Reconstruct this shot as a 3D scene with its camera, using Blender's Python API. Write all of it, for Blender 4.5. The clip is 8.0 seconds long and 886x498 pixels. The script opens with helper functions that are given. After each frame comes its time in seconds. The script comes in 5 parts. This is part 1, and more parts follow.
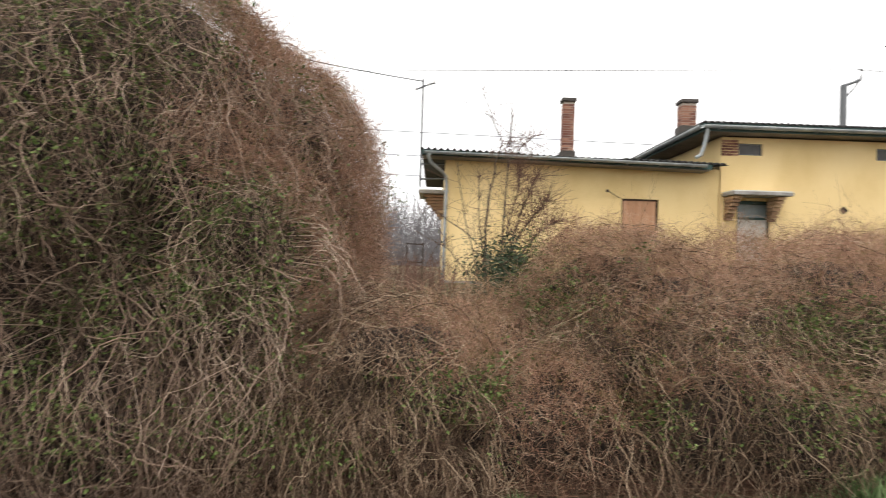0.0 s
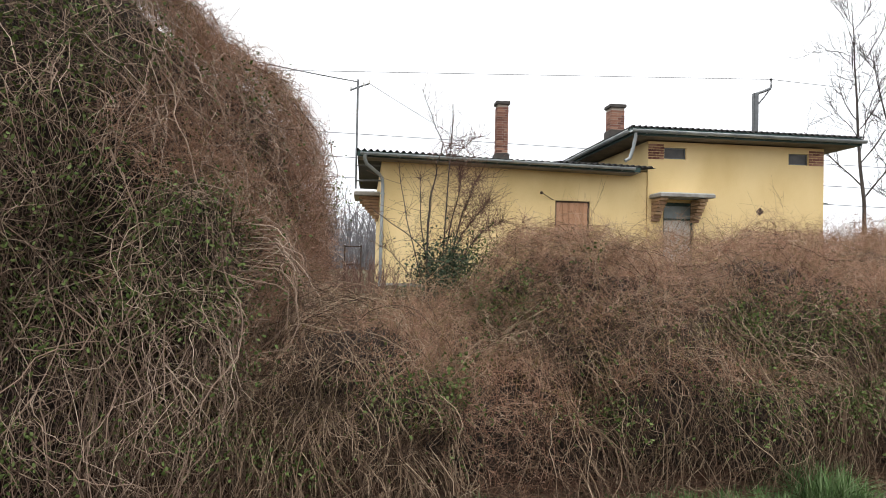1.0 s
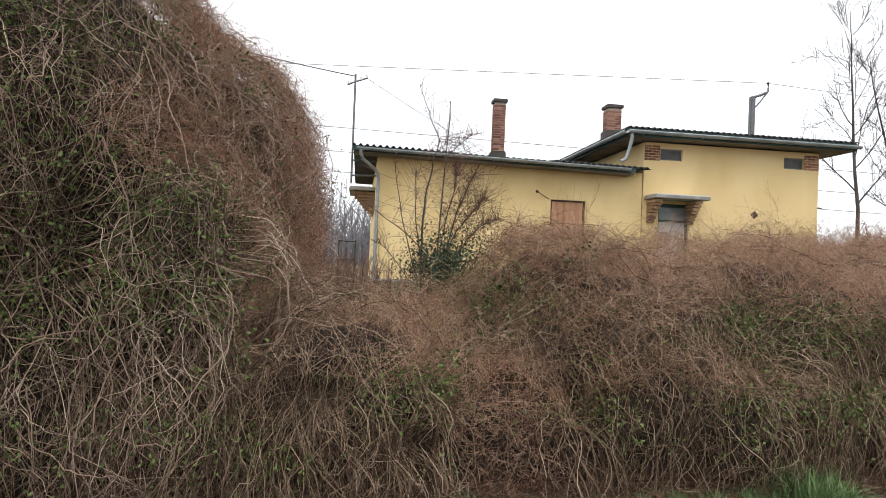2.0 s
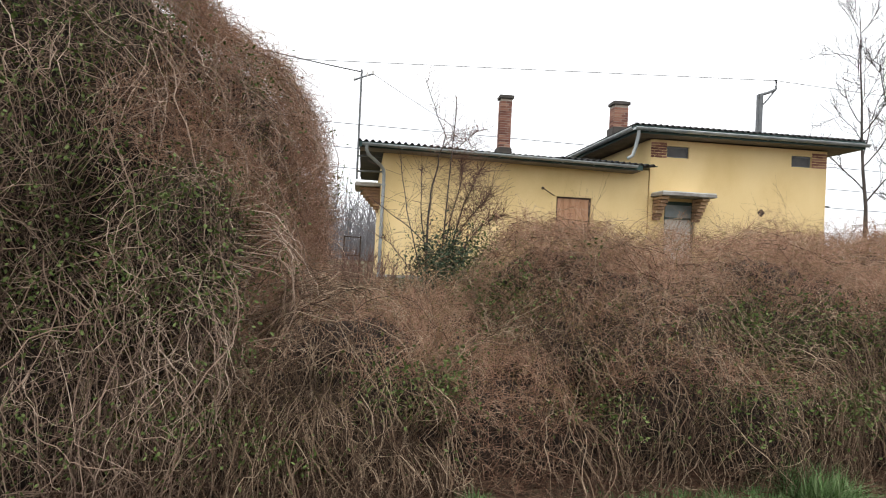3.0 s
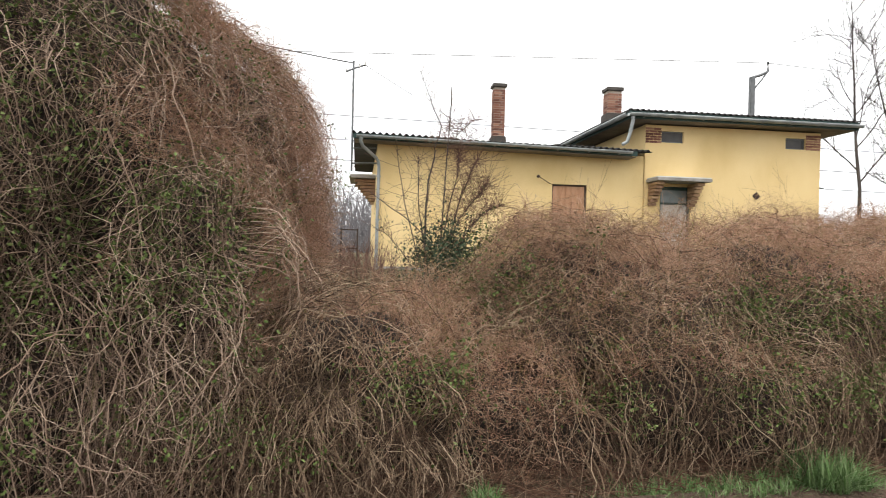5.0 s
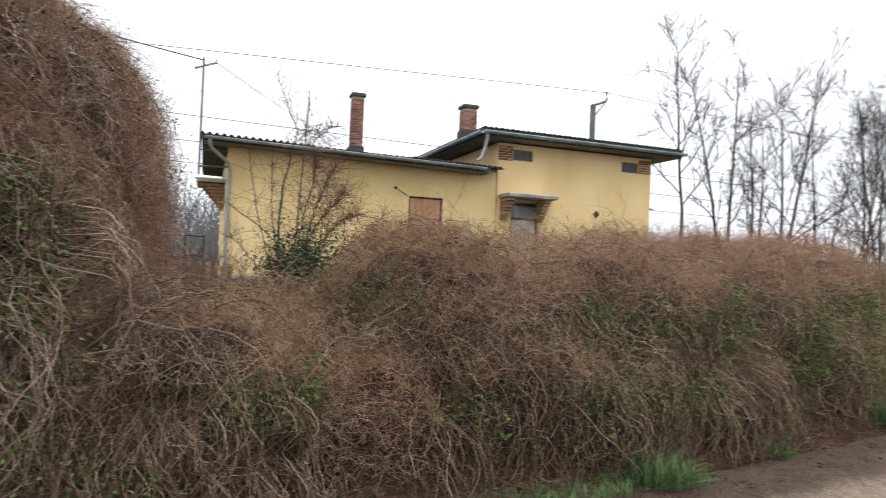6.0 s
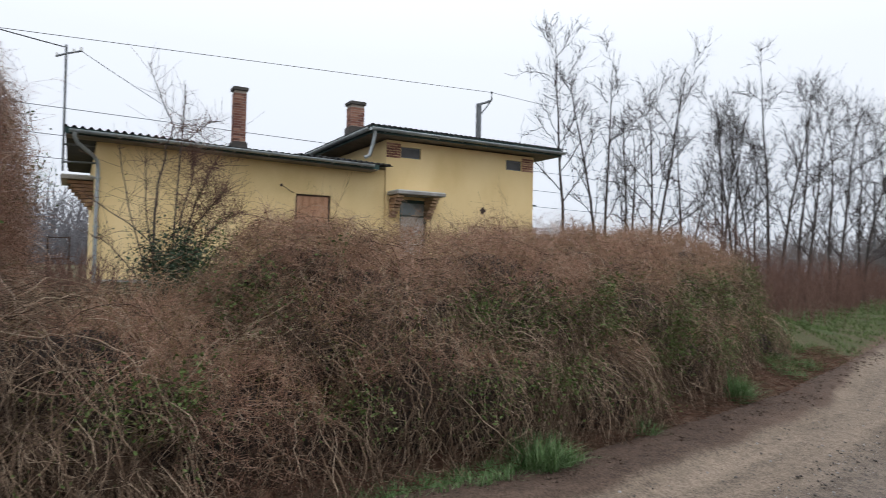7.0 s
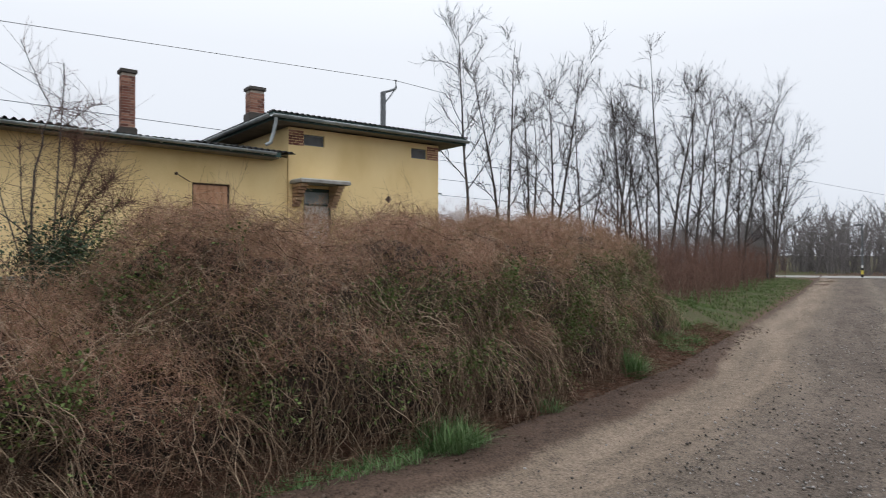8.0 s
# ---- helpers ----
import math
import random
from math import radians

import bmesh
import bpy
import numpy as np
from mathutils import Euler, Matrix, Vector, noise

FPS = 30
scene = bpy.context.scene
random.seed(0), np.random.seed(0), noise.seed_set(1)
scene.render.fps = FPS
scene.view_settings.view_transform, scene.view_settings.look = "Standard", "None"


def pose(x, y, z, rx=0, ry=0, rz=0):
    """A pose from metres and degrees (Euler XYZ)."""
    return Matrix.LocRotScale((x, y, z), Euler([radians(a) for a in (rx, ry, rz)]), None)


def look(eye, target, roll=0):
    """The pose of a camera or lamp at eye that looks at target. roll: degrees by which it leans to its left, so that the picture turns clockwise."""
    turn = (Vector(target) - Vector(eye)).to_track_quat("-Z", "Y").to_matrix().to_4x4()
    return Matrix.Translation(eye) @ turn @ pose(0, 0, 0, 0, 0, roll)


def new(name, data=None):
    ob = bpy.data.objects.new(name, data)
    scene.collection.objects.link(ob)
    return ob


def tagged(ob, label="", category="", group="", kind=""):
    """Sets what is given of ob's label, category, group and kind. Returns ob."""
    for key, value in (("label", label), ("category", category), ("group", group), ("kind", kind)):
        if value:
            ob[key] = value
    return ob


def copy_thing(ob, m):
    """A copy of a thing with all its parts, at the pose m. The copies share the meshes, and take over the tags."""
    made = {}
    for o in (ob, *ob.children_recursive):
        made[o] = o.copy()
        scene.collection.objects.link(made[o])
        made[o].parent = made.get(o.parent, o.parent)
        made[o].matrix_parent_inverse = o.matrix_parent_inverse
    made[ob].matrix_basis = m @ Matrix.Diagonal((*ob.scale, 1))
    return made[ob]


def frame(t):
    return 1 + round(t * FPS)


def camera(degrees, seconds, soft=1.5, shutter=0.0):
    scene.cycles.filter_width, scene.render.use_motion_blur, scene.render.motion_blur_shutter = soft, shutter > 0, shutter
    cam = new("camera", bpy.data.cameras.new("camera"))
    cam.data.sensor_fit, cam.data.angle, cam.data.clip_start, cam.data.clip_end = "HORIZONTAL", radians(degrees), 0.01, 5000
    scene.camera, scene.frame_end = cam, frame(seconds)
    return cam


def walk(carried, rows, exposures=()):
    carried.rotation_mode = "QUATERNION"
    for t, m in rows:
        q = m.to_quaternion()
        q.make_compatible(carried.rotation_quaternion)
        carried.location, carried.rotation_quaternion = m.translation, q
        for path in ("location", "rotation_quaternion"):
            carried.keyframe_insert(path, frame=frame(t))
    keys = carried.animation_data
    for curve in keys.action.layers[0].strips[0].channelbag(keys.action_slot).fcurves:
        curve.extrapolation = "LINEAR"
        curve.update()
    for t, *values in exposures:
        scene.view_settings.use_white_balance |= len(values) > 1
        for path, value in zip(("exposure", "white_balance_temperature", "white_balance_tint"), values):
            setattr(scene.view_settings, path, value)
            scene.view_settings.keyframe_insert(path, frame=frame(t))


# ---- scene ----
cam = camera(68.5, 8.0, 0.95, 0.55)
PATH = [
    (0, (-0.073, 0.238, 1.695), (-0.05, 2.238, 1.728), 1.9),
    (0.5, (-0.174, 0.282, 1.701), (0.026, 2.272, 1.749), 1.1),
    (1, (-0.273, 0.318, 1.684), (-0.035, 2.303, 1.73), 1.3),
    (2.5, (-0.262, 0.346, 1.677), (-0.006, 2.329, 1.709), 2.8),
    (3, (-0.267, 0.354, 1.671), (-0.027, 2.34, 1.697), 2.8),
    (3.5, (-0.274, 0.35, 1.668), (-0.103, 2.343, 1.682), 2.3),
    (4, (-0.282, 0.338, 1.665), (-0.065, 2.326, 1.666), 1.7),
    (4.2, (-0.302, 0.353, 1.659), (-0.084, 2.341, 1.656), 1.4),
    (5.3, (-0.333, 0.41, 1.701), (-0.014, 2.385, 1.698), 1.6),
    (5.5, (-0.32, 0.455, 1.693), (0.143, 2.4, 1.717), 1.5),
    (6, (-0.317, 0.522, 1.673), (0.368, 2.4, 1.718), 2.4),
    (6.5, (-0.308, 0.458, 1.671), (0.564, 2.257, 1.722), 2.1),
    (7, (-0.286, 0.45, 1.669), (0.701, 2.189, 1.716), 1.2),
    (7.5, (-0.269, 0.443, 1.648), (0.859, 2.094, 1.691), 0.2),
    (8, (-0.253, 0.467, 1.636), (0.971, 2.048, 1.654), 0.1),
]
walk(cam, [(t, look(eye, target, roll)) for t, eye, target, roll in PATH], [
    (0.0, 0.30, 6900, 11), (1.0, 0.08, 6550, 10), (2.5, 0.08, 6500, 10), (3.5, 0.2, 6700, 10), (4.2, 0.3, 6800, 10), (5.5, 0.32, 6800, 10), (6.0, -0.05, 6400, 10), (6.5, -0.3, 6150, 10), (7.0, -0.46, 6100, 10), (8.0, -0.55, 6200, 10)])

# ---------------------------------------------------------------- light
world = bpy.data.worlds.new("overcast")
scene.world = world
world.use_nodes = True
wn, wl = world.node_tree.nodes, world.node_tree.links
wn.clear()
SUN_EL, SUN_AZ = 56.0, 204.0
sky = wn.new("ShaderNodeTexSky")
sky.sky_type, sky.sun_disc = "NISHITA", False
sky.sun_elevation, sky.sun_rotation = radians(SUN_EL), radians(SUN_AZ)
sky.dust_density, sky.air_density = 4.0, 1.0
coord = wn.new("ShaderNodeTexCoord")
sep = wn.new("ShaderNodeSeparateXYZ")
ramp = wn.new("ShaderNodeValToRGB")
ramp.color_ramp.elements[0].position, ramp.color_ramp.elements[0].color = 0.0, (1.13, 1.165, 1.225, 1)
ramp.color_ramp.elements[1].position, ramp.color_ramp.elements[1].color = 1.0, (2.45, 2.48, 2.54, 1)
mid = ramp.color_ramp.elements.new(0.3)
mid.color = (1.30, 1.32, 1.355, 1)
mix = wn.new("ShaderNodeMixRGB")
mix.blend_type, mix.inputs[0].default_value = "ADD", 0.008
back = wn.new("ShaderNodeBackground")
outw = wn.new("ShaderNodeOutputWorld")
wl.new(coord.outputs["Generated"], sep.inputs[0])
wl.new(sep.outputs["Z"], ramp.inputs[0])
wl.new(ramp.outputs[0], mix.inputs[1])
wl.new(sky.outputs[0], mix.inputs[2])
wl.new(mix.outputs[0], back.inputs[0])
wl.new(back.outputs[0], outw.inputs[0])
back.inputs[1].default_value = 1.0
sun_data = bpy.data.lights.new("sun", "SUN")
sun_data.energy, sun_data.angle, sun_data.color = 0.6, radians(25), (1.0, 0.97, 0.92)
sun = new("sun", sun_data)
sun.matrix_world = look((-5, -10, 27), (2, 6, 0))


# ---------------------------------------------------------------- materials
def material(name, stops, scale=6.0, detail=8.0, rough=0.85, bump=0.3, bump_scale=60.0, island=0.0, per_object=0.0,
             metal=0.0, stretch=(1, 1, 1), fine=0.25, depth=0.01):
    """A rough surface whose colour runs through stops by noise at two scales, with relief."""
    m = bpy.data.materials.new(name)
    m.use_nodes = True
    n, l = m.node_tree.nodes, m.node_tree.links
    b = n["Principled BSDF"]
    b.inputs["Roughness"].default_value = rough
    b.inputs["Specular IOR Level"].default_value = 0.12 if island else 0.35
    b.inputs["Metallic"].default_value = metal
    tc, mp = n.new("ShaderNodeTexCoord"), n.new("ShaderNodeMapping")
    mp.inputs["Scale"].default_value = stretch
    l.new(tc.outputs["Object"], mp.inputs[0])
    big, small = n.new("ShaderNodeTexNoise"), n.new("ShaderNodeTexNoise")
    big.inputs["Scale"].default_value, big.inputs["Detail"].default_value = scale, detail
    small.inputs["Scale"].default_value, small.inputs["Detail"].default_value = bump_scale, 6.0
    l.new(mp.outputs[0], big.inputs["Vector"])
    l.new(mp.outputs[0], small.inputs["Vector"])
    mx = n.new("ShaderNodeMix")
    mx.inputs[0].default_value = fine
    l.new(big.outputs["Fac"], mx.inputs[2])
    l.new(small.outputs["Fac"], mx.inputs[3])
    drive = mx.outputs[0]
    if island or per_object:
        src = n.new("ShaderNodeNewGeometry").outputs["Random Per Island"] if island else n.new("ShaderNodeObjectInfo").outputs["Random"]
        m2 = n.new("ShaderNodeMix")
        m2.inputs[0].default_value = island or per_object
        l.new(drive, m2.inputs[2])
        l.new(src, m2.inputs[3])
        drive = m2.outputs[0]
    cr = n.new("ShaderNodeValToRGB")
    e = cr.color_ramp.elements
    lo, hi = (0.28, 0.72) if not island else (0.12, 0.88)
    for i, c in enumerate(stops):
        p = lo + (hi - lo) * i / max(1, len(stops) - 1)
        el = e[i] if i < 2 else e.new(p)
        el.position, el.color = p, (*c, 1)
    l.new(drive, cr.inputs[0])
    l.new(cr.outputs[0], b.inputs["Base Color"])
    if bump:
        bp = n.new("ShaderNodeBump")
        bp.inputs["Strength"].default_value, bp.inputs["Distance"].default_value = bump, depth
        l.new(small.outputs["Fac"], bp.inputs["Height"])
        l.new(bp.outputs[0], b.inputs["Normal"])
    return m


PLASTER = material("ochre_plaster", [(0.66, 0.485, 0.225), (0.755, 0.575, 0.29), (0.81, 0.635, 0.35)], 0.9, 9, 0.9, 0.25, 40, stretch=(1, 1, 0.6))
CEMENT_ROOF = material("old_cement_sheet", [(0.018, 0.019, 0.02), (0.04, 0.04, 0.04), (0.08, 0.078, 0.07)], 2.5, 8, 0.95, 0.4, 90)
ZINC = material("weathered_zinc", [(0.20, 0.225, 0.23), (0.30, 0.325, 0.33), (0.44, 0.465, 0.465)], 3, 6, 0.5, 0.1, 80, metal=0.45)
GREEN_WOOD = material("green_painted_wood", [(0.015, 0.038, 0.036), (0.025, 0.058, 0.053), (0.05, 0.085, 0.075)], 3, 6, 0.6, 0.2, 60)
SOFFIT = material("grey_soffit_boards", [(0.10, 0.085, 0.07), (0.17, 0.145, 0.12), (0.25, 0.21, 0.17)], 2, 6, 0.8, 0.3, 60)
BRICK = material("red_brick", [(0.13, 0.055, 0.042), (0.23, 0.105, 0.075), (0.36, 0.20, 0.14)], 5, 6, 0.9, 0.4, 120, per_object=0.55)
MORTAR = material("old_mortar", [(0.28, 0.24, 0.20), (0.42, 0.37, 0.31)], 8, 6, 0.95, 0.4, 120)
CONCRETE = material("weathered_concrete", [(0.16, 0.15, 0.14), (0.30, 0.29, 0.27), (0.42, 0.41, 0.39)], 3, 8, 0.9, 0.3, 90)
CAP = material("sooty_concrete", [(0.05, 0.045, 0.04), (0.10, 0.09, 0.082)], 4, 6, 0.9, 0.3, 90)
PALE_CONCRETE = material("pale_slab_top", [(0.5, 0.5, 0.48), (0.68, 0.68, 0.66)], 3, 8, 0.9, 0.2, 90)
BOARD = material("pinkish_boarding", [(0.36, 0.19, 0.105), (0.47, 0.26, 0.155), (0.55, 0.33, 0.21)], 3, 6, 0.8, 0.3, 70, stretch=(3, 3, 0.4))
# near-black as painted shade: room behind the boards, floor, underside of low eaves
DARK = material("painted_shade_dark", [(0.02, 0.02, 0.02), (0.04, 0.04, 0.04)], 3, 4, 0.9, 0.1, 30)
VENT = material("grey_wire_glass", [(0.05, 0.052, 0.055), (0.11, 0.11, 0.11)], 4, 5, 0.45, 0.1, 50)
STEEL = material("dull_steel", [(0.10, 0.11, 0.115), (0.20, 0.21, 0.22)], 5, 6, 0.55, 0.15, 60, metal=0.5)
RUSTY = material("rusted_iron", [(0.035, 0.025, 0.02), (0.08, 0.05, 0.035)], 8, 6, 0.85, 0.3, 80)
GLASS_OLD = material("dusty_pane", [(0.16, 0.20, 0.21), (0.26, 0.30, 0.31)], 4, 6, 0.25, 0.05, 60)
DOOR_WHITE = material("faded_pale_door", [(0.42, 0.40, 0.36), (0.58, 0.56, 0.52)], 4, 6, 0.7, 0.2, 60)
WIRE = material("dark_cable", [(0.06, 0.06, 0.065), (0.10, 0.10, 0.105)], 5, 3, 0.7, 0, 50)
FAR_WIRE = material("weathered_line", [(0.20, 0.21, 0.23), (0.26, 0.27, 0.29)], 5, 3, 0.7, 0, 50)
BARK = material("grey_bark", [(0.035, 0.03, 0.027), (0.065, 0.055, 0.05), (0.11, 0.095, 0.083)], 5, 8, 0.95, 0.6, 60, stretch=(1, 1, 0.3))
TWIG = material("dark_twig", [(0.028, 0.023, 0.022), (0.06, 0.048, 0.044)], 5, 6, 0.95, 0, 60, island=0.5)
# the next two are paled and greyed to paint in the haze of distance
FAR_TWIG = material("haze_tinted_far_twig", [(0.13, 0.118, 0.114), (0.24, 0.222, 0.215)], 0.6, 6, 1.0, 0, 60, island=0.5)
HAZY_TWIG = material("haze_tinted_distant_twig", [(0.17, 0.165, 0.175), (0.26, 0.25, 0.26)], 0.6, 6, 1.0, 0, 60, island=0.5)
SCRUB = material("brown_scrub_twig", [(0.09, 0.052, 0.043), (0.16, 0.093, 0.072), (0.22, 0.14, 0.105)], 1.0, 5, 0.95, 0, 60, island=0.5)
# near-black: the shade in the gaps between vines is put into this colour
MASS = material("gap_shade_fill", [(0.007, 0.005, 0.004), (0.02, 0.013, 0.01), (0.045, 0.03, 0.021)], 9, 10, 1.0, 1.0, 45, depth=0.05)
STEM = material("dry_vine_stem", [(0.05, 0.031, 0.023), (0.15, 0.10, 0.073), (0.31, 0.222, 0.168), (0.60, 0.475, 0.37)], 2.5, 5, 0.9, 0, 90, island=0.75)
HEDGE_STEM = material("brown_bramble_stem", [(0.034, 0.02, 0.014), (0.09, 0.057, 0.038), (0.195, 0.135, 0.09), (0.50, 0.385, 0.275)], 2.5, 5, 0.9, 0, 90, island=0.75)
BROWN_TWIG = material("brown_twig", [(0.05, 0.031, 0.022), (0.118, 0.078, 0.056), (0.205, 0.143, 0.104), (0.32, 0.245, 0.185)], 1.3, 6, 0.9, 0, 90, island=0.6)
CREST_TWIG = material("mixed_crest_twig", [(0.15, 0.085, 0.052), (0.25, 0.158, 0.088), (0.38, 0.24, 0.16), (0.50, 0.36, 0.25)], 1.3, 6, 0.9, 0, 90, island=0.6)
RED_TWIG = material("reddish_twig", [(0.175, 0.09, 0.059), (0.315, 0.175, 0.118), (0.425, 0.262, 0.182), (0.51, 0.36, 0.265)], 1.1, 6, 0.9, 0, 90, island=0.6)
OLIVE_TWIG = material("olive_twig", [(0.075, 0.068, 0.02), (0.15, 0.135, 0.042), (0.25, 0.205, 0.085)], 1.4, 6, 0.9, 0, 90, island=0.6)
LEAF = material("small_green_leaf", [(0.04, 0.062, 0.014), (0.08, 0.112, 0.031), (0.15, 0.185, 0.068)], 3, 5, 0.6, 0, 90, island=0.7)
IVY = material("dark_ivy_leaf", [(0.02, 0.036, 0.02), (0.042, 0.066, 0.036), (0.10, 0.125, 0.08)], 3, 5, 0.4, 0, 90, island=0.7)
TUFT = material("lush_grass_blade", [(0.045, 0.09, 0.026), (0.096, 0.17, 0.056), (0.21, 0.27, 0.14)], 3, 5, 0.6, 0, 90, island=0.7)
TAN_BRICK = material("tan_brick", [(0.22, 0.13, 0.08), (0.33, 0.21, 0.125), (0.44, 0.30, 0.18)], 5, 6, 0.9, 0.4, 120, per_object=0.5)
GRASS = material("fresh_grass_blade", [(0.04, 0.066, 0.016), (0.075, 0.12, 0.032), (0.16, 0.19, 0.085)], 3, 5, 0.6, 0, 90, island=0.7)
LITTER = material("dead_litter", [(0.06, 0.029, 0.02), (0.125, 0.066, 0.044), (0.22, 0.14, 0.095)], 3, 5, 0.95, 0, 90, island=0.7)
STONE = material("road_stone", [(0.055, 0.048, 0.042), (0.095, 0.084, 0.074), (0.15, 0.135, 0.12), (0.38, 0.36, 0.34)], 4, 5, 0.9, 0.3, 90, island=0.85)
CLOD = material("damp_soil_clod", [(0.045, 0.03, 0.022), (0.09, 0.064, 0.048), (0.15, 0.115, 0.09)], 8, 5, 0.95, 0.3, 90, island=0.6)
YELLOW = material("yellow_band", [(0.62, 0.50, 0.08), (0.75, 0.62, 0.12)], 4, 5, 0.6, 0.05, 60)
BLACK = material("black_band", [(0.012, 0.012, 0.012), (0.03, 0.03, 0.03)], 4, 5, 0.6, 0.05, 60)


def ground_material():
    m = bpy.data.materials.new("soil_and_turf")
    m.use_nodes = True
    n, l = m.node_tree.nodes, m.node_tree.links
    b = n["Principled BSDF"]
    b.inputs["Roughness"].default_value = 1.0
    b.inputs["Specular IOR Level"].default_value = 0.15
    tc = n.new("ShaderNodeTexCoord")
    a, f = n.new("ShaderNodeTexNoise"), n.new("ShaderNodeTexNoise")
    a.inputs["Scale"].default_value, a.inputs["Detail"].default_value = 0.9, 10
    f.inputs["Scale"].default_value, f.inputs["Detail"].default_value = 30, 8
    for x in (a, f):
        l.new(tc.outputs["Object"], x.inputs["Vector"])
    soil, turf = n.new("ShaderNodeValToRGB"), n.new("ShaderNodeValToRGB")
    for r, c0, c1 in ((soil, (0.055, 0.034, 0.024), (0.17, 0.115, 0.08)), (turf, (0.026, 0.048, 0.014), (0.07, 0.095, 0.032))):
        r.color_ramp.elements[0].position, r.color_ramp.elements[1].position = 0.3, 0.7
        r.color_ramp.elements[0].color, r.color_ramp.elements[1].color = (*c0, 1), (*c1, 1)
        l.new(f.outputs["Fac"], r.inputs[0])
    att = n.new("ShaderNodeAttribute")
    att.attribute_name = "turf"
    add = n.new("ShaderNodeMath")
    add.operation = "MULTIPLY_ADD"
    add.inputs[1].default_value = 1.6
    add.inputs[2].default_value = -0.8
    l.new(a.outputs["Fac"], add.inputs[0])
    tot = n.new("ShaderNodeMath")
    tot.operation, tot.use_clamp = "ADD", True
    l.new(att.outputs["Fac"], tot.inputs[0])
    l.new(add.outputs[0], tot.inputs[1])
    mx = n.new("ShaderNodeMixRGB")
    l.new(tot.outputs[0], mx.inputs[0])
    l.new(soil.outputs[0], mx.inputs[1])
    l.new(turf.outputs[0], mx.inputs[2])
    l.new(mx.outputs[0], b.inputs["Base Color"])
    bp = n.new("ShaderNodeBump")
    bp.inputs["Strength"].default_value, bp.inputs["Distance"].default_value = 0.8, 0.03
    l.new(f.outputs["Fac"], bp.inputs["Height"])
    l.new(bp.outputs[0], b.inputs["Normal"])
    return m


def road_material():
    """Trodden dirt: a sandy wheel track along the verge and grey gravel beyond; the UV's x is metres from the verge."""
    m = bpy.data.materials.new("dirt_and_gravel")
    m.use_nodes = True
    n, l = m.node_tree.nodes, m.node_tree.links
    b = n["Principled BSDF"]
    b.inputs["Roughness"].default_value = 0.95
    b.inputs["Specular IOR Level"].default_value = 0.2
    tc, uv = n.new("ShaderNodeTexCoord"), n.new("ShaderNodeUVMap")
    sp = n.new("ShaderNodeSeparateXYZ")
    l.new(uv.outputs[0], sp.inputs[0])
    wob, fine, patch = (n.new("ShaderNodeTexNoise") for _ in range(3))
    for x, s, d in ((wob, 0.8, 6), (fine, 45, 10), (patch, 9.0, 9)):
        x.inputs["Scale"].default_value, x.inputs["Detail"].default_value = s, d
        l.new(tc.outputs["Object"], x.inputs["Vector"])
    w = n.new("ShaderNodeMath")
    w.operation = "MULTIPLY_ADD"
    w.inputs[1].default_value = 0.3
    l.new(wob.outputs["Fac"], w.inputs[0])
    l.new(sp.outputs["X"], w.inputs[2])
    sc = n.new("ShaderNodeMath")
    sc.operation = "MULTIPLY"
    sc.inputs[1].default_value = 0.2
    l.new(w.outputs[0], sc.inputs[0])
    r = n.new("ShaderNodeValToRGB")
    e = r.color_ramp.elements
    e[0].position, e[0].color = 0.05, (0.08, 0.053, 0.039, 1)
    e[1].position, e[1].color = 0.114, (0.095, 0.065, 0.048, 1)
    for p, c in ((0.138, (0.185, 0.143, 0.106)), (0.19, (0.215, 0.168, 0.126)), (0.27, (0.195, 0.152, 0.114)), (0.35, (0.15, 0.12, 0.094)), (0.44, (0.124, 0.098, 0.078)), (0.55, (0.12, 0.095, 0.076)), (0.66, (0.155, 0.127, 0.101)), (0.8, (0.115, 0.094, 0.078))):
        x = e.new(p)
        x.color = (*c, 1)
    l.new(sc.outputs[0], r.inputs[0])
    sp2 = n.new("ShaderNodeValToRGB")
    sp2.color_ramp.elements[0].position, sp2.color_ramp.elements[0].color = 0.38, (0.5, 0.5, 0.5, 1)
    sp2.color_ramp.elements[1].position, sp2.color_ramp.elements[1].color = 0.62, (1.6, 1.6, 1.6, 1)
    streak, along = n.new("ShaderNodeTexNoise"), n.new("ShaderNodeMapping")
    along.inputs["Scale"].default_value = (3.0, 0.35, 1.0)
    streak.inputs["Scale"].default_value, streak.inputs["Detail"].default_value = 1.0, 7
    l.new(uv.outputs[0], along.inputs[0])
    l.new(along.outputs[0], streak.inputs["Vector"])
    both = n.new("ShaderNodeMix")
    both.inputs[0].default_value = 0.55
    l.new(patch.outputs["Fac"], both.inputs[2])
    l.new(streak.outputs["Fac"], both.inputs[3])
    avg = n.new("ShaderNodeMix")
    avg.inputs[0].default_value = 0.5
    l.new(fine.outputs["Fac"], avg.inputs[2])
    l.new(both.outputs[0], avg.inputs[3])
    l.new(avg.outputs[0], sp2.inputs[0])
    mul = n.new("ShaderNodeMixRGB")
    mul.blend_type, mul.inputs[0].default_value = "MULTIPLY", 1.0
    l.new(r.outputs[0], mul.inputs[1])
    l.new(sp2.outputs[0], mul.inputs[2])
    l.new(mul.outputs[0], b.inputs["Base Color"])
    bp = n.new("ShaderNodeBump")
    bp.inputs["Strength"].default_value, bp.inputs["Distance"].default_value = 1.0, 0.03
    l.new(fine.outputs["Fac"], bp.inputs["Height"])
    l.new(bp.outputs[0], b.inputs["Normal"])
    return m


GROUND, ROAD = ground_material(), road_material()


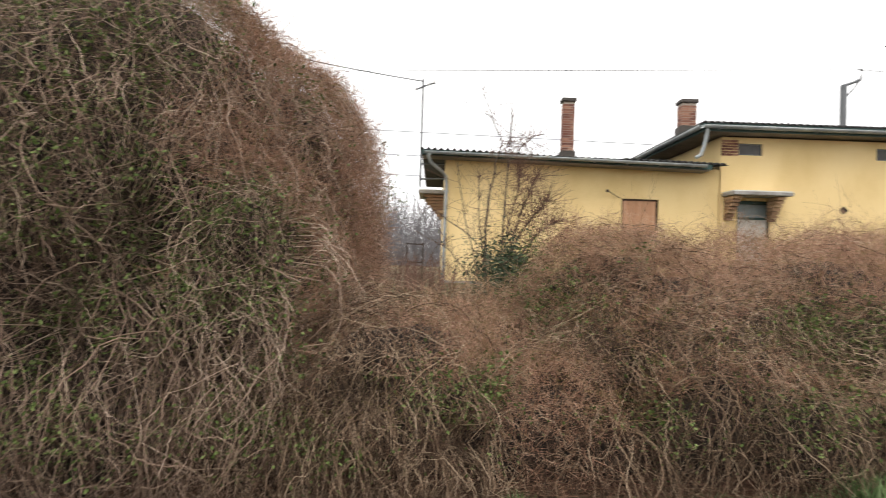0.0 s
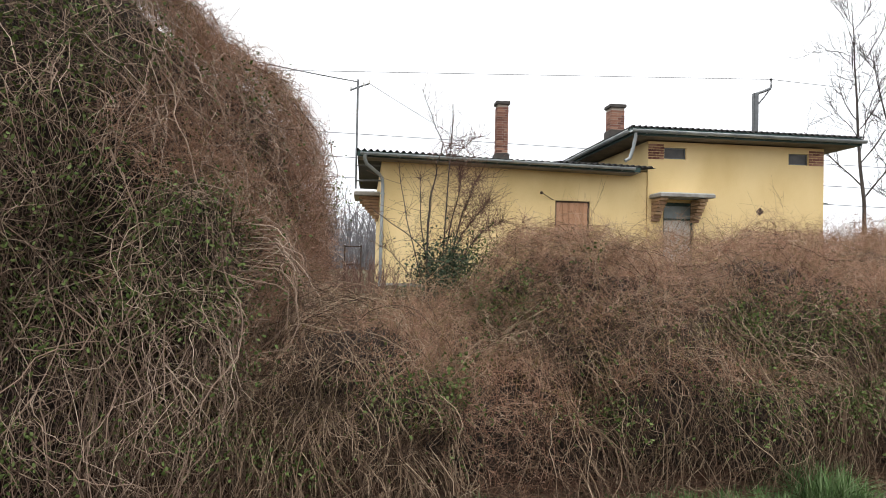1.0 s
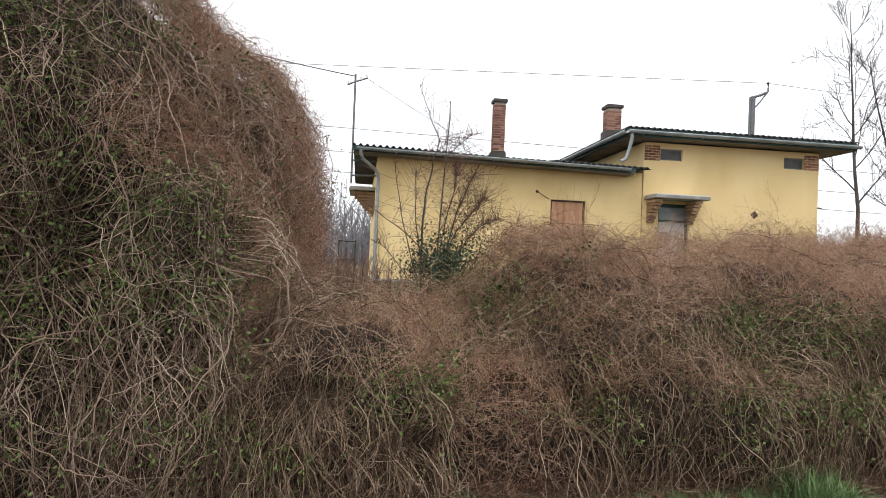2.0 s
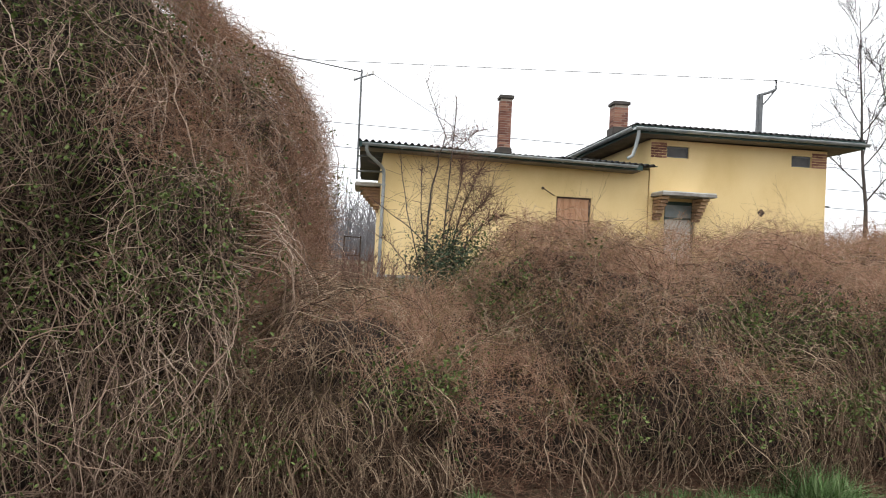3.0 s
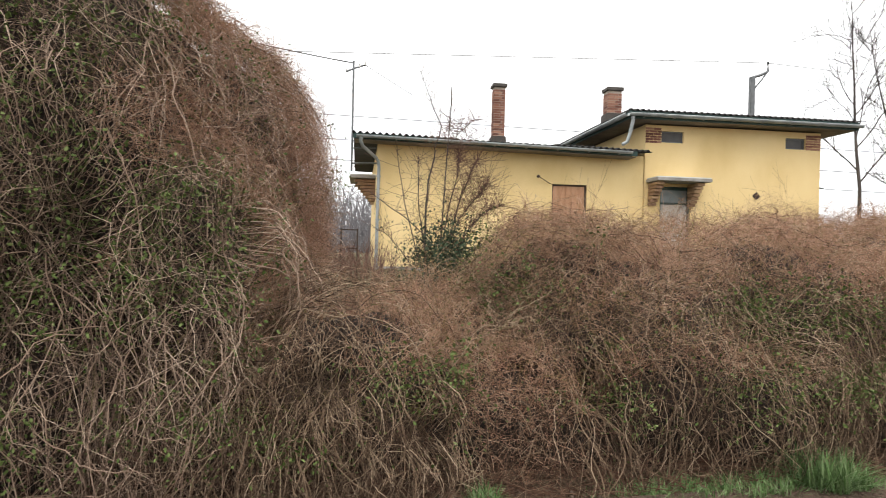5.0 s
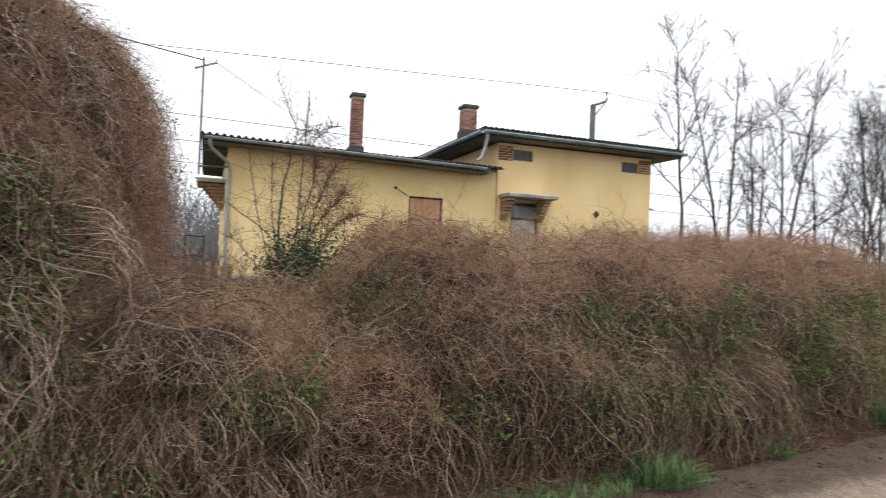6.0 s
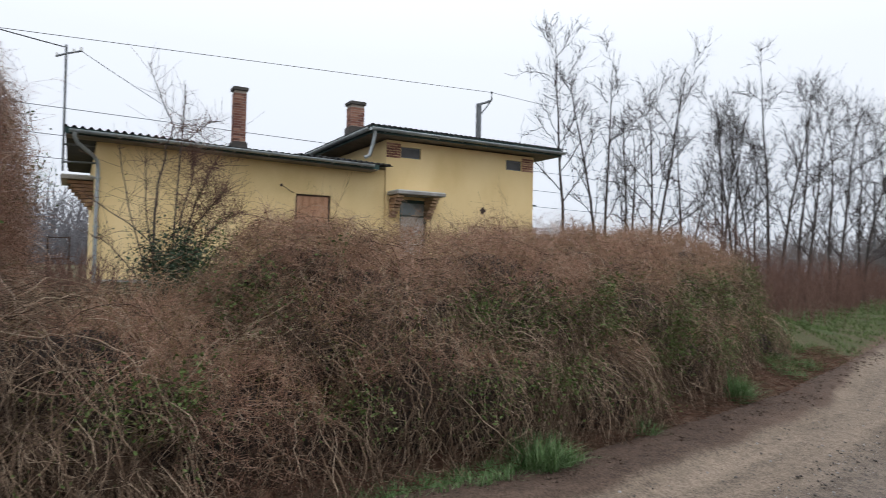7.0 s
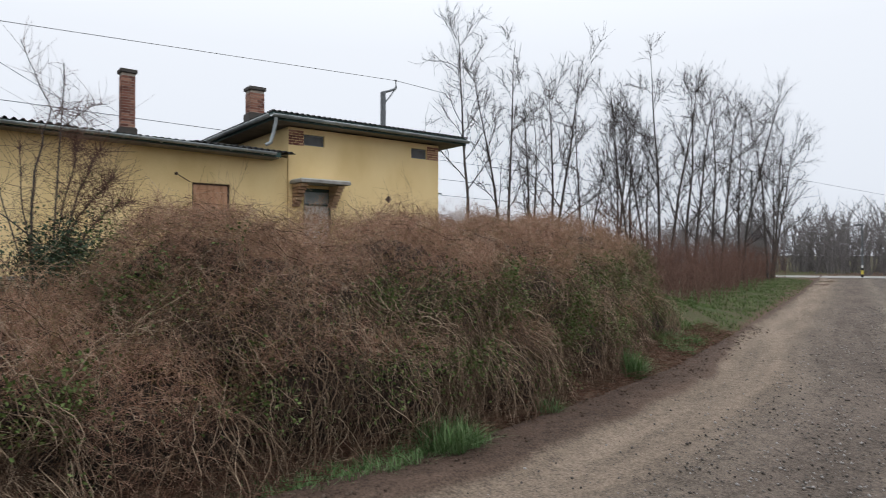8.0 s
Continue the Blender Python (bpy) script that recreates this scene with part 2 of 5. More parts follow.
# ---------------------------------------------------------------- mesh helpers
rng = np.random.default_rng(7)


def mesh_of(name, verts, faces, mat, smooth=False):
    """A mesh from arrays: verts (n, 3) and faces (m, 3 or 4)."""
    verts, faces = np.asarray(verts, np.float32), np.asarray(faces, np.int32)
    me = bpy.data.meshes.new(name)
    k = faces.shape[1]
    me.vertices.add(len(verts))
    me.vertices.foreach_set("co", verts.ravel())
    me.loops.add(faces.size)
    me.loops.foreach_set("vertex_index", faces.ravel())
    me.polygons.add(len(faces))
    me.polygons.foreach_set("loop_start", np.arange(0, faces.size, k, dtype=np.int32))
    if smooth:
        me.polygons.foreach_set("use_smooth", np.ones(len(faces), bool))
    me.update(calc_edges=True)
    me.materials.append(mat)
    return me


def array_part(name, verts, faces, mat, parent=None, label="", smooth=False):
    ob = new(name, mesh_of(name, verts, faces, mat, smooth))
    ob.parent = parent
    return tagged(ob, label) if label else ob


def part(name, bm, mat, parent=None, label="", smooth=False):
    me = bpy.data.meshes.new(name)
    bmesh.ops.recalc_face_normals(bm, faces=bm.faces)
    if smooth:
        for f in bm.faces:
            f.smooth = True
    bm.to_mesh(me)
    bm.free()
    me.materials.append(mat)
    ob = new(name, me)
    ob.parent = parent
    return tagged(ob, label) if label else ob


def piece(name, me, m, parent):
    """One more object on a shared mesh."""
    ob = new(name, me)
    ob.parent, ob.matrix_basis = parent, m
    return ob


def thing(name, label, category, group="", at=(0, 0, 0), kind=""):
    ob = new(name)
    ob.location = at
    return tagged(ob, label, category, group, kind)


def add_box(bm, x0, x1, y0, y1, z0, z1, bevel=0.0):
    made = bmesh.ops.create_cube(bm, size=1.0, matrix=Matrix.Translation(((x0 + x1) / 2, (y0 + y1) / 2, (z0 + z1) / 2)) @ Matrix.Diagonal((x1 - x0, y1 - y0, z1 - z0, 1)))
    if bevel:
        edges = {e for v in made["verts"] for e in v.link_edges}
        bmesh.ops.bevel(bm, geom=list(edges), offset=bevel, segments=2, affect="EDGES")
    return bm


def box(x0, x1, y0, y1, z0, z1, bevel=0.0):
    return add_box(bmesh.new(), x0, x1, y0, y1, z0, z1, bevel)


def tubes(paths, radii, sides=3):
    """Tubes along paths (n, k, 3) with radii (n, k): verts and quads."""
    paths = np.asarray(paths, float)
    n, k, _ = paths.shape
    radii = np.broadcast_to(radii, (n, k))
    tan = np.gradient(paths, axis=1)
    tan /= np.linalg.norm(tan, axis=2, keepdims=True) + 1e-9
    ref = np.where(np.abs(tan[:, :1, 2:3]) > 0.9, [[[1.0, 0, 0]]], [[[0, 0, 1.0]]])
    ref = np.broadcast_to(ref, tan.shape)
    a = np.cross(tan, ref)
    a /= np.linalg.norm(a, axis=2, keepdims=True) + 1e-9
    b = np.cross(tan, a)
    ang = np.arange(sides) * 2 * np.pi / sides
    ring = a[:, :, None] * np.cos(ang)[:, None] + b[:, :, None] * np.sin(ang)[:, None]
    verts = (paths[:, :, None] + ring * radii[:, :, None, None]).reshape(-1, 3)
    i, j, s = np.meshgrid(np.arange(n), np.arange(k - 1), np.arange(sides), indexing="ij")
    s2 = (s + 1) % sides
    base = i * k * sides + j * sides
    faces = np.stack([base + s, base + s2, base + sides + s2, base + sides + s], -1).reshape(-1, 4)
    return verts, faces


def tube_part(name, points, radius, mat, parent=None, label="", sides=8):
    p = np.asarray(points, float)[None]
    v, f = tubes(p, np.full((1, p.shape[1]), radius), sides)
    return array_part(name, v, f, mat, parent, label, True)


def leaves(points, normals, size, fold=0.35, long=1.6):
    """Small folded leaves (two quads each sharing a midrib) at points."""
    n = len(points)
    d = rng.normal(size=(n, 3)) * 0.8 + normals
    d[:, 2] -= 0.2
    d /= np.linalg.norm(d, axis=1, keepdims=True)
    w = np.cross(d, rng.normal(size=(n, 3)))
    w /= np.linalg.norm(w, axis=1, keepdims=True) + 1e-9
    u = np.cross(w, d)
    s = (size * rng.uniform(0.6, 1.4, n))[:, None]
    base, tip = points, points + d * s * long
    m1, m2 = points + d * s * long * 0.35, points + d * s * long * 0.75
    l1, l2 = m1 + (w * 0.5 + u * fold * 0.5) * s, m2 + (w * 0.38 + u * fold * 0.38) * s
    r1, r2 = m1 + (-w * 0.5 + u * fold * 0.5) * s, m2 + (-w * 0.38 + u * fold * 0.38) * s
    v = np.stack([base, l1, l2, tip, r2, r1], 1).reshape(-1, 3)
    k = np.arange(n)[:, None] * 6
    f = np.concatenate([k + [0, 1, 2, 3], k + [0, 3, 4, 5]], 0)
    return v, f


def smooth01(a, b, x):
    t = np.clip((np.asarray(x, float) - a) / (b - a), 0, 1)
    return t * t * (3 - 2 * t)


# ---------------------------------------------------------------- ground and road
EDGE_X = [-400, -6, 1.5, 3.3, 5.7, 7.8, 12, 27.7, 36, 52, 60]
EDGE_Y = [4.3, 4.3, 4.42, 4.6, 5.1, 5.6, 7.0, 12.6, 15.7, 21.7, 24.7]


def edge_y(x):
    return np.interp(x, EDGE_X, EDGE_Y)


def lumps(x, y, s=1.0):
    return (np.sin(x * 1.7 * s + 1.3 * np.sin(y * 1.1 * s)) + np.sin(y * 2.3 * s + 0.7 * x * s + 2.0) + np.sin(x * 3.9 * s - y * 3.1 * s)) / 3


def ground_z(x, y):
    x, y = np.asarray(x, float), np.asarray(y, float)
    s = y - edge_y(x)
    bank = smooth01(0.3, 3.6, s) * 0.95 * (1 - smooth01(12.5, 19.0, x))
    lip = smooth01(0.0, 0.5, s) * 0.10 + smooth01(0.5, 2.5, s) * lumps(x, y) * 0.05
    far = 1 - smooth01(60, 120, np.hypot(x, y))
    return (bank + lip) * far - 0.03


def grid_lines(a, b, step, reach):
    near = np.arange(a, b + 1e-6, step)
    grow = step * np.cumprod(np.full(40, 1.28))
    out = np.cumsum(grow)
    out = out[out < reach]
    return np.concatenate([(a - out)[::-1], near, b + out])


gx, gy = grid_lines(-5, 20, 0.25, 2500), grid_lines(2, 16, 0.25, 2500)
GX, GY = np.meshgrid(gx, gy, indexing="ij")
GZ = ground_z(GX, GY)
nx, ny = GX.shape
ii, jj = np.meshgrid(np.arange(nx - 1), np.arange(ny - 1), indexing="ij")
q = (ii * ny + jj).ravel()
ground = array_part("ground", np.stack([GX, GY, GZ], -1).reshape(-1, 3), np.stack([q, q + ny, q + ny + 1, q + 1], -1), GROUND, smooth=True)
tagged(ground, "damp brown soil and rough turf rising to a low bank", "ground", kind="structure")
sv = GY - edge_y(GX)
turf = np.where(sv > 0.3, smooth01(9.5, 13, GX) * 0.62, -0.4)
turf = np.where(sv > 5, 0.45, turf)
ground.data.attributes.new("turf", "FLOAT", "POINT").data.foreach_set("value", turf.ravel().astype(np.float32))

rx = np.concatenate([np.arange(-12, 16, 0.12), np.arange(16, 58, 0.5)])
ro = np.concatenate([np.arange(-0.1, 3.0, 0.1), np.arange(3.0, 7.6, 0.25)])
RX, RO = np.meshgrid(rx, ro, indexing="ij")
slope = np.gradient(edge_y(rx), rx)
nrm = np.stack([slope, -np.ones_like(slope)], -1) / np.sqrt(1 + slope ** 2)[:, None]
PX, PY = RX + nrm[:, :1] * RO, edge_y(RX) + nrm[:, 1:] * RO
rut = -0.03 * np.exp(-((RO - 0.75 - 0.1 * np.sin(RX * 0.6)) / 0.28) ** 2) - 0.025 * np.exp(-((RO - 2.7) / 0.35) ** 2)
PZ = 0.012 + rut + 0.02 * smooth01(1.0, 1.8, RO) + lumps(PX, PY, 2.2) * 0.008
bank_in = 0.48 - 0.4 * smooth01(7.0, 13.0, RX) + 0.06 * np.sin(RX * 2.1) + 0.05 * np.sin(RX * 5.3 + 1)
PZ = PZ + (0.055 + 0.02 * lumps(PX, PY, 6.0)) * (1 - smooth01(-0.12, 0.10, RO - bank_in))
PZ = np.where(RO < 0, 0.06, PZ)
nx, ny = RX.shape
ii, jj = np.meshgrid(np.arange(nx - 1), np.arange(ny - 1), indexing="ij")
q = (ii * ny + jj).ravel()
road = array_part("road", np.stack([PX, PY, PZ], -1).reshape(-1, 3), np.stack([q, q + 1, q + ny + 1, q + ny], -1), ROAD, smooth=True)
tagged(road, "rutted dirt road with sandy wheel track and grey gravel", "road", kind="structure")
uvl = road.data.uv_layers.new(name="UVMap")
li = np.zeros(len(road.data.loops), np.int32)
road.data.loops.foreach_get("vertex_index", li)
uvl.data.foreach_set("uv", np.stack([(RO + 0.42 * smooth01(7.0, 13.0, RX)).ravel()[li], RX.ravel()[li]], -1).ravel().astype(np.float32))

# paved road crossing the far end of the dirt road
cross_dir = np.array([0.55, -0.84])
cc = np.array([51.0, 19.0])
side = np.array([0.84, 0.55])
cv = [(*(cc + cross_dir * a + side * b), 0.05) for a in (-60, 60) for b in (0, 5)]
cross_road = array_part("pavement", cv, [(0, 1, 3, 2)], CONCRETE)
tagged(cross_road, "pale paved road crossing the far end of the track", "road", kind="structure")


# ---------------------------------------------------------------- brambles
CLUMP_E = 2.4


HOLLOWS = [(-2.45, 1.2, 0.2, 0.45, 0.45), (-0.95, 1.15, 0.1, 0.25, 0.3), (0.2, 0.42, 0.2, 0.12, 0.25), (-2.05, 1.7, 0.18, 0.55, 0.45), (-1.15, 1.75, 0.12, 0.3, 0.3), (1.48, 0.6, 0.14, 0.16, 0.35), (-0.55, 0.75, 0.2, 0.12, 0.25), (2.9, 0.95, 0.16, 0.1, 0.25), (5.2, 0.9, 0.25, 0.12, 0.25)]


def relief(p):
    """Lumps of the skin, and the dark hollows in its front."""
    x, y, z = p[:, 0], p[:, 1], p[:, 2]
    b = 0.14 * lumps(x + 0.4 * z, y + z * 1.1, 1.2) + 0.035 * lumps(x * 1.3 - z, z * 1.4 + y, 2.6)
    for hx_, hz_, w, h, depth in HOLLOWS:
        b = b - depth * np.exp(-((x - hx_) / w) ** 2 - ((z - hz_) / h) ** 2) * (y < 6.6)
    return b


class Clumps:
    """A union of rounded clumps with lumpy skin."""

    def __init__(self, rows):
        a = np.array(rows, float)
        self.c, self.r = a[:, :3], a[:, 3:]
        self.pool = None

    def field(self, p):
        q = (p[:, None] - self.c) / self.r
        k = (np.abs(q) ** CLUMP_E).sum(2) ** (1 / CLUMP_E)
        d = (k - 1) * np.linalg.norm(p[:, None] - self.c, axis=2) / (k + 1e-6)
        w = d.argmin(1)
        i = np.arange(len(p))
        g = np.abs(q[i, w]) ** (CLUMP_E - 1) * np.sign(q[i, w]) / self.r[w]
        g /= np.linalg.norm(g, axis=1, keepdims=True) + 1e-9
        bump = relief(p)
        return d[i, w] - bump, g

    def to_skin(self, p, off):
        for _ in range(6):
            d, g = self.field(p)
            p = p + g * (0.65 * np.clip(off - d, -0.3, 0.3))[:, None]
        return p, g

    def sample(self, n):
        """Points and normals drawn from a pool spread over the skin."""
        if self.pool is None:
            self.pool = self.spread(70000)
        i = rng.choice(len(self.pool[0]), n, replace=n > len(self.pool[0]))
        return self.pool[0][i], self.pool[1][i]

    def spread(self, n, back=0.15):
        area = self.r[:, 0] * self.r[:, 2] + self.r[:, 1] * self.r[:, 2] + self.r[:, 0] * self.r[:, 1]
        out, nor = [], []
        have = 0
        while have < n:
            m = n * 2
            b = rng.choice(len(self.c), m, p=area / area.sum())
            v = rng.normal(size=(m, 3))
            v /= (np.abs(v) ** CLUMP_E).sum(1, keepdims=True) ** (1 / CLUMP_E)
            p = self.c[b] + v * self.r[b]
            d, _ = self.field(p)
            p = p[d + relief(p) > -0.04]
            m = len(p)
            p, g = self.to_skin(p, np.zeros(m))
            d, _ = self.field(p)
            ok = (np.abs(d) < 0.11) & (p[:, 2] > ground_z(p[:, 0], p[:, 1]) + 0.02)
            ok &= (p[:, 0] > -3.8) | (rng.random(m) < 0.25)
            ok &= (g[:, 1] < 0.35) | ((g[:, 0] > 0.25) & (g[:, 1] < 0.85)) | (rng.random(m) < np.where(g[:, 2] > 0.15, 0.55, back))
            ok &= rng.random(m) < np.clip(1.35 - 0.085 * p[:, 0], 0.5, 1) * np.where(g[:, 2] > 0.75, 0.6, 1.0)
            out.append(p[ok])
            nor.append(g[ok])
            have += ok.sum()
        return np.concatenate(out)[:n], np.concatenate(nor)[:n]

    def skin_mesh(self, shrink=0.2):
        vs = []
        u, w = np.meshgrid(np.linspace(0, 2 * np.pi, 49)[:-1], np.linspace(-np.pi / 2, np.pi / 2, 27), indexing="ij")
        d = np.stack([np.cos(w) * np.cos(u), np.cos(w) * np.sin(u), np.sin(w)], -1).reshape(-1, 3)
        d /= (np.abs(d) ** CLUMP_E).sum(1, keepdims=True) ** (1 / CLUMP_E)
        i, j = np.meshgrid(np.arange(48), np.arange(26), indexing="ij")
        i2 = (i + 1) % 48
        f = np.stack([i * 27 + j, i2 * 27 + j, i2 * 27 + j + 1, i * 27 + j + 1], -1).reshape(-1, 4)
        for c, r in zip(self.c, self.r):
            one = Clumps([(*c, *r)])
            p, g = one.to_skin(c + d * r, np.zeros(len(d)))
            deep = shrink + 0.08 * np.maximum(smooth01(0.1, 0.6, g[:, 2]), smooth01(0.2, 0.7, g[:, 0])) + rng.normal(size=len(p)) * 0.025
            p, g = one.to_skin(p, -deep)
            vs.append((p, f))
        return vs


def stems(clumps, n, steps, step, rad, drop=1.0, wander=0.5, off=(0.0, 0.12), lift=0.0, keep=None):
    """Long vines that start on the skin and drape down over it: their paths and radii."""
    p, g = clumps.sample(n * 2)
    if keep is not None:
        ok = keep(p, g)
        p, g = p[ok], g[ok]
    p, g = p[:n], g[:n]
    n = len(p)
    o = rng.uniform(*off, n)
    heading = rng.normal(size=(n, 3)) * wander
    path = []
    ln = rng.uniform(0.5, 1.5, n)[:, None]
    p = p + np.array([0, 0, 0.2]) * ln * rng.random((n, 1))
    for k in range(steps):
        p, g = clumps.to_skin(p, o * (0.3 + 1.4 * math.sin(math.pi * k / max(1, steps - 1))))
        p[:, 2] = np.maximum(p[:, 2], ground_z(p[:, 0], p[:, 1]) + 0.015)
        path.append(p + rng.normal(size=p.shape) * step * 0.06)
        heading = heading * 0.76 + rng.normal(size=(n, 3)) * wander * 0.56
        d = heading - np.array([0, 0, drop]) * (1.0 + 0.45 * smooth01(1.5, 0.5, p[:, 2]))[:, None] + g * lift
        d -= g * (d * g).sum(1, keepdims=True)
        d /= np.linalg.norm(d, axis=1, keepdims=True) + 1e-9
        p = p + d * step * ln
    path = np.stack(path, 1)
    r = rng.uniform(rad[0], rad[1], n)[:, None] * np.linspace(1.0, 0.45, steps)[None]
    return path, r


def twigs(clumps, n, length, rad, up=0.6, out=1.0, segs=3, spread=0.75, keep=None):
    """Short fine twigs that bristle from the skin."""
    p, g = clumps.sample(n)
    if keep is not None:
        ok = keep(p, g)
        p, g = p[ok], g[ok]
    n = len(p)
    d = g * out + np.array([0, 0, up]) + rng.normal(size=(n, 3)) * spread
    d /= np.linalg.norm(d, axis=1, keepdims=True)
    ln = rng.uniform(*length, n)[:, None]
    bend = rng.normal(size=(n, 3)) * 0.45
    t = np.linspace(0, 1, segs + 1)
    path = (p + g * rng.uniform(-0.30, 0.06, (n, 1)) * rng.random((n, 1)) ** 0.5)[:, None] + (d * ln)[:, None] * t[:, None] + (bend * ln)[:, None] * (t * t)[:, None]
    kink = rng.normal(size=path.shape) * 0.07 * ln[:, :, None]
    kink[:, 0] = 0
    path = path + kink
    r = rng.uniform(*rad, n)[:, None] * np.linspace(1, 0.4, segs + 1)[None]
    return tubes(path, r)


def patchy(p, s=1.3, cut=0.0):
    return lumps(p[:, 0] + 3 * np.sin(p[:, 2] * 1.7), p[:, 1] * 0.7 + p[:, 2] * 1.9, s) > cut + rng.normal(size=len(p)) * 0.25


THICKET = Clumps([
    (-3.1, 5.95, 1.5, 1.98, 1.8, 2.78),
    (-5.2, 6.1, 1.6, 2.0, 2.0, 2.9),
    (-2.0, 6.9, 1.7, 1.32, 1.65, 1.98),
    (-1.65, 5.7, 0.9, 0.85, 1.25, 1.7),
    (-3.4, 5.15, 0.2, 1.6, 0.8, 0.95),
])
HEDGE = Clumps([
    (-0.55, 5.9, 0.35, 1.15, 1.35, 0.98),
    (-0.9, 5.25, 0.2, 1.3, 0.7, 0.98),
    (0.9, 5.4, 0.2, 1.1, 0.65, 0.7),
    (2.3, 5.48, 0.2, 1.3, 0.7, 0.9),
    (4.1, 5.85, 0.2, 1.3, 0.75, 0.9),
    (5.9, 6.5, 0.2, 1.3, 0.8, 0.9),
    (7.7, 7.3, 0.2, 1.3, 0.8, 0.9),
    (9.5, 8.1, 0.2, 1.3, 0.85, 0.9),
    (1.4, 7.4, 0.4, 0.9, 1.4, 1.05),
    (0.55, 6.8, 0.25, 1.2, 1.4, 0.98),
    (2.1, 6.55, 0.5, 1.35, 1.5, 1.33),
    (1.68, 6.6, 0.5, 0.85, 1.1, 1.56),
    (3.7, 7.0, 0.6, 1.5, 1.8, 1.41),
    (5.4, 7.7, 0.6, 1.7, 1.95, 1.50),
    (7.1, 8.5, 0.6, 1.7, 2.0, 1.60),
    (8.8, 9.3, 0.6, 1.7, 2.0, 1.67),
    (10.3, 10.0, 0.6, 1.5, 1.9, 1.75),
])


def sprays(clumps, n, length, rad, side=6, keep=None):
    """Arching shoots that rise from the crest, each with finer side twigs."""
    p, g = clumps.sample(n * 6)
    ok = g[:, 2] > 0.4
    if keep is not None:
        ok &= keep(p, g)
    p = p[ok][:n]
    n = len(p)
    k = 7
    t = np.linspace(0, 1, k)
    a = rng.random(n) * 6.283
    out = np.stack([np.cos(a), np.sin(a) * 0.7, np.zeros(n)], -1)
    ln = rng.uniform(*length, n)[:, None]
    arch = rng.uniform(0.35, 0.95, n)[:, None]
    path = (p - [0, 0, 0.06])[:, None] + (out * ln * arch)[:, None] * (t ** 1.3)[:, None] + np.array([0, 0, 1.0]) * (ln[:, None] * (t - 0.62 * arch[:, None, 0] * t ** 2.2)[..., None])
    path = path + np.cumsum(rng.normal(size=path.shape) * 0.008, 1)
    v1, f1 = tubes(path, rng.uniform(*rad, n)[:, None] * np.linspace(1, 0.4, k)[None])
    m = n * side
    src = np.repeat(np.arange(n), side)
    f = rng.uniform(0.2, 1.0, m) * (k - 1)
    i = np.minimum(f.astype(int), k - 2)
    q = path[src, i] + (path[src, i + 1] - path[src, i]) * (f - i)[:, None]
    d = path[src, i + 1] - path[src, i]
    d = d / (np.linalg.norm(d, axis=1, keepdims=True) + 1e-9) + rng.normal(size=(m, 3)) * 0.7
    t2 = np.linspace(0, 1, 3)
    p2 = q[:, None] + (d * rng.uniform(0.05, 0.16, m)[:, None])[:, None] * t2[:, None] - np.array([0, 0, 0.03]) * (t2 ** 2)[:, None]
    v2, f2 = tubes(p2, np.full((m, 1), rad[0] * 0.62) * np.array([[1, 0.8, 0.5]]))
    return np.concatenate([v1, v2]), np.concatenate([f1, f2 + len(v1)])


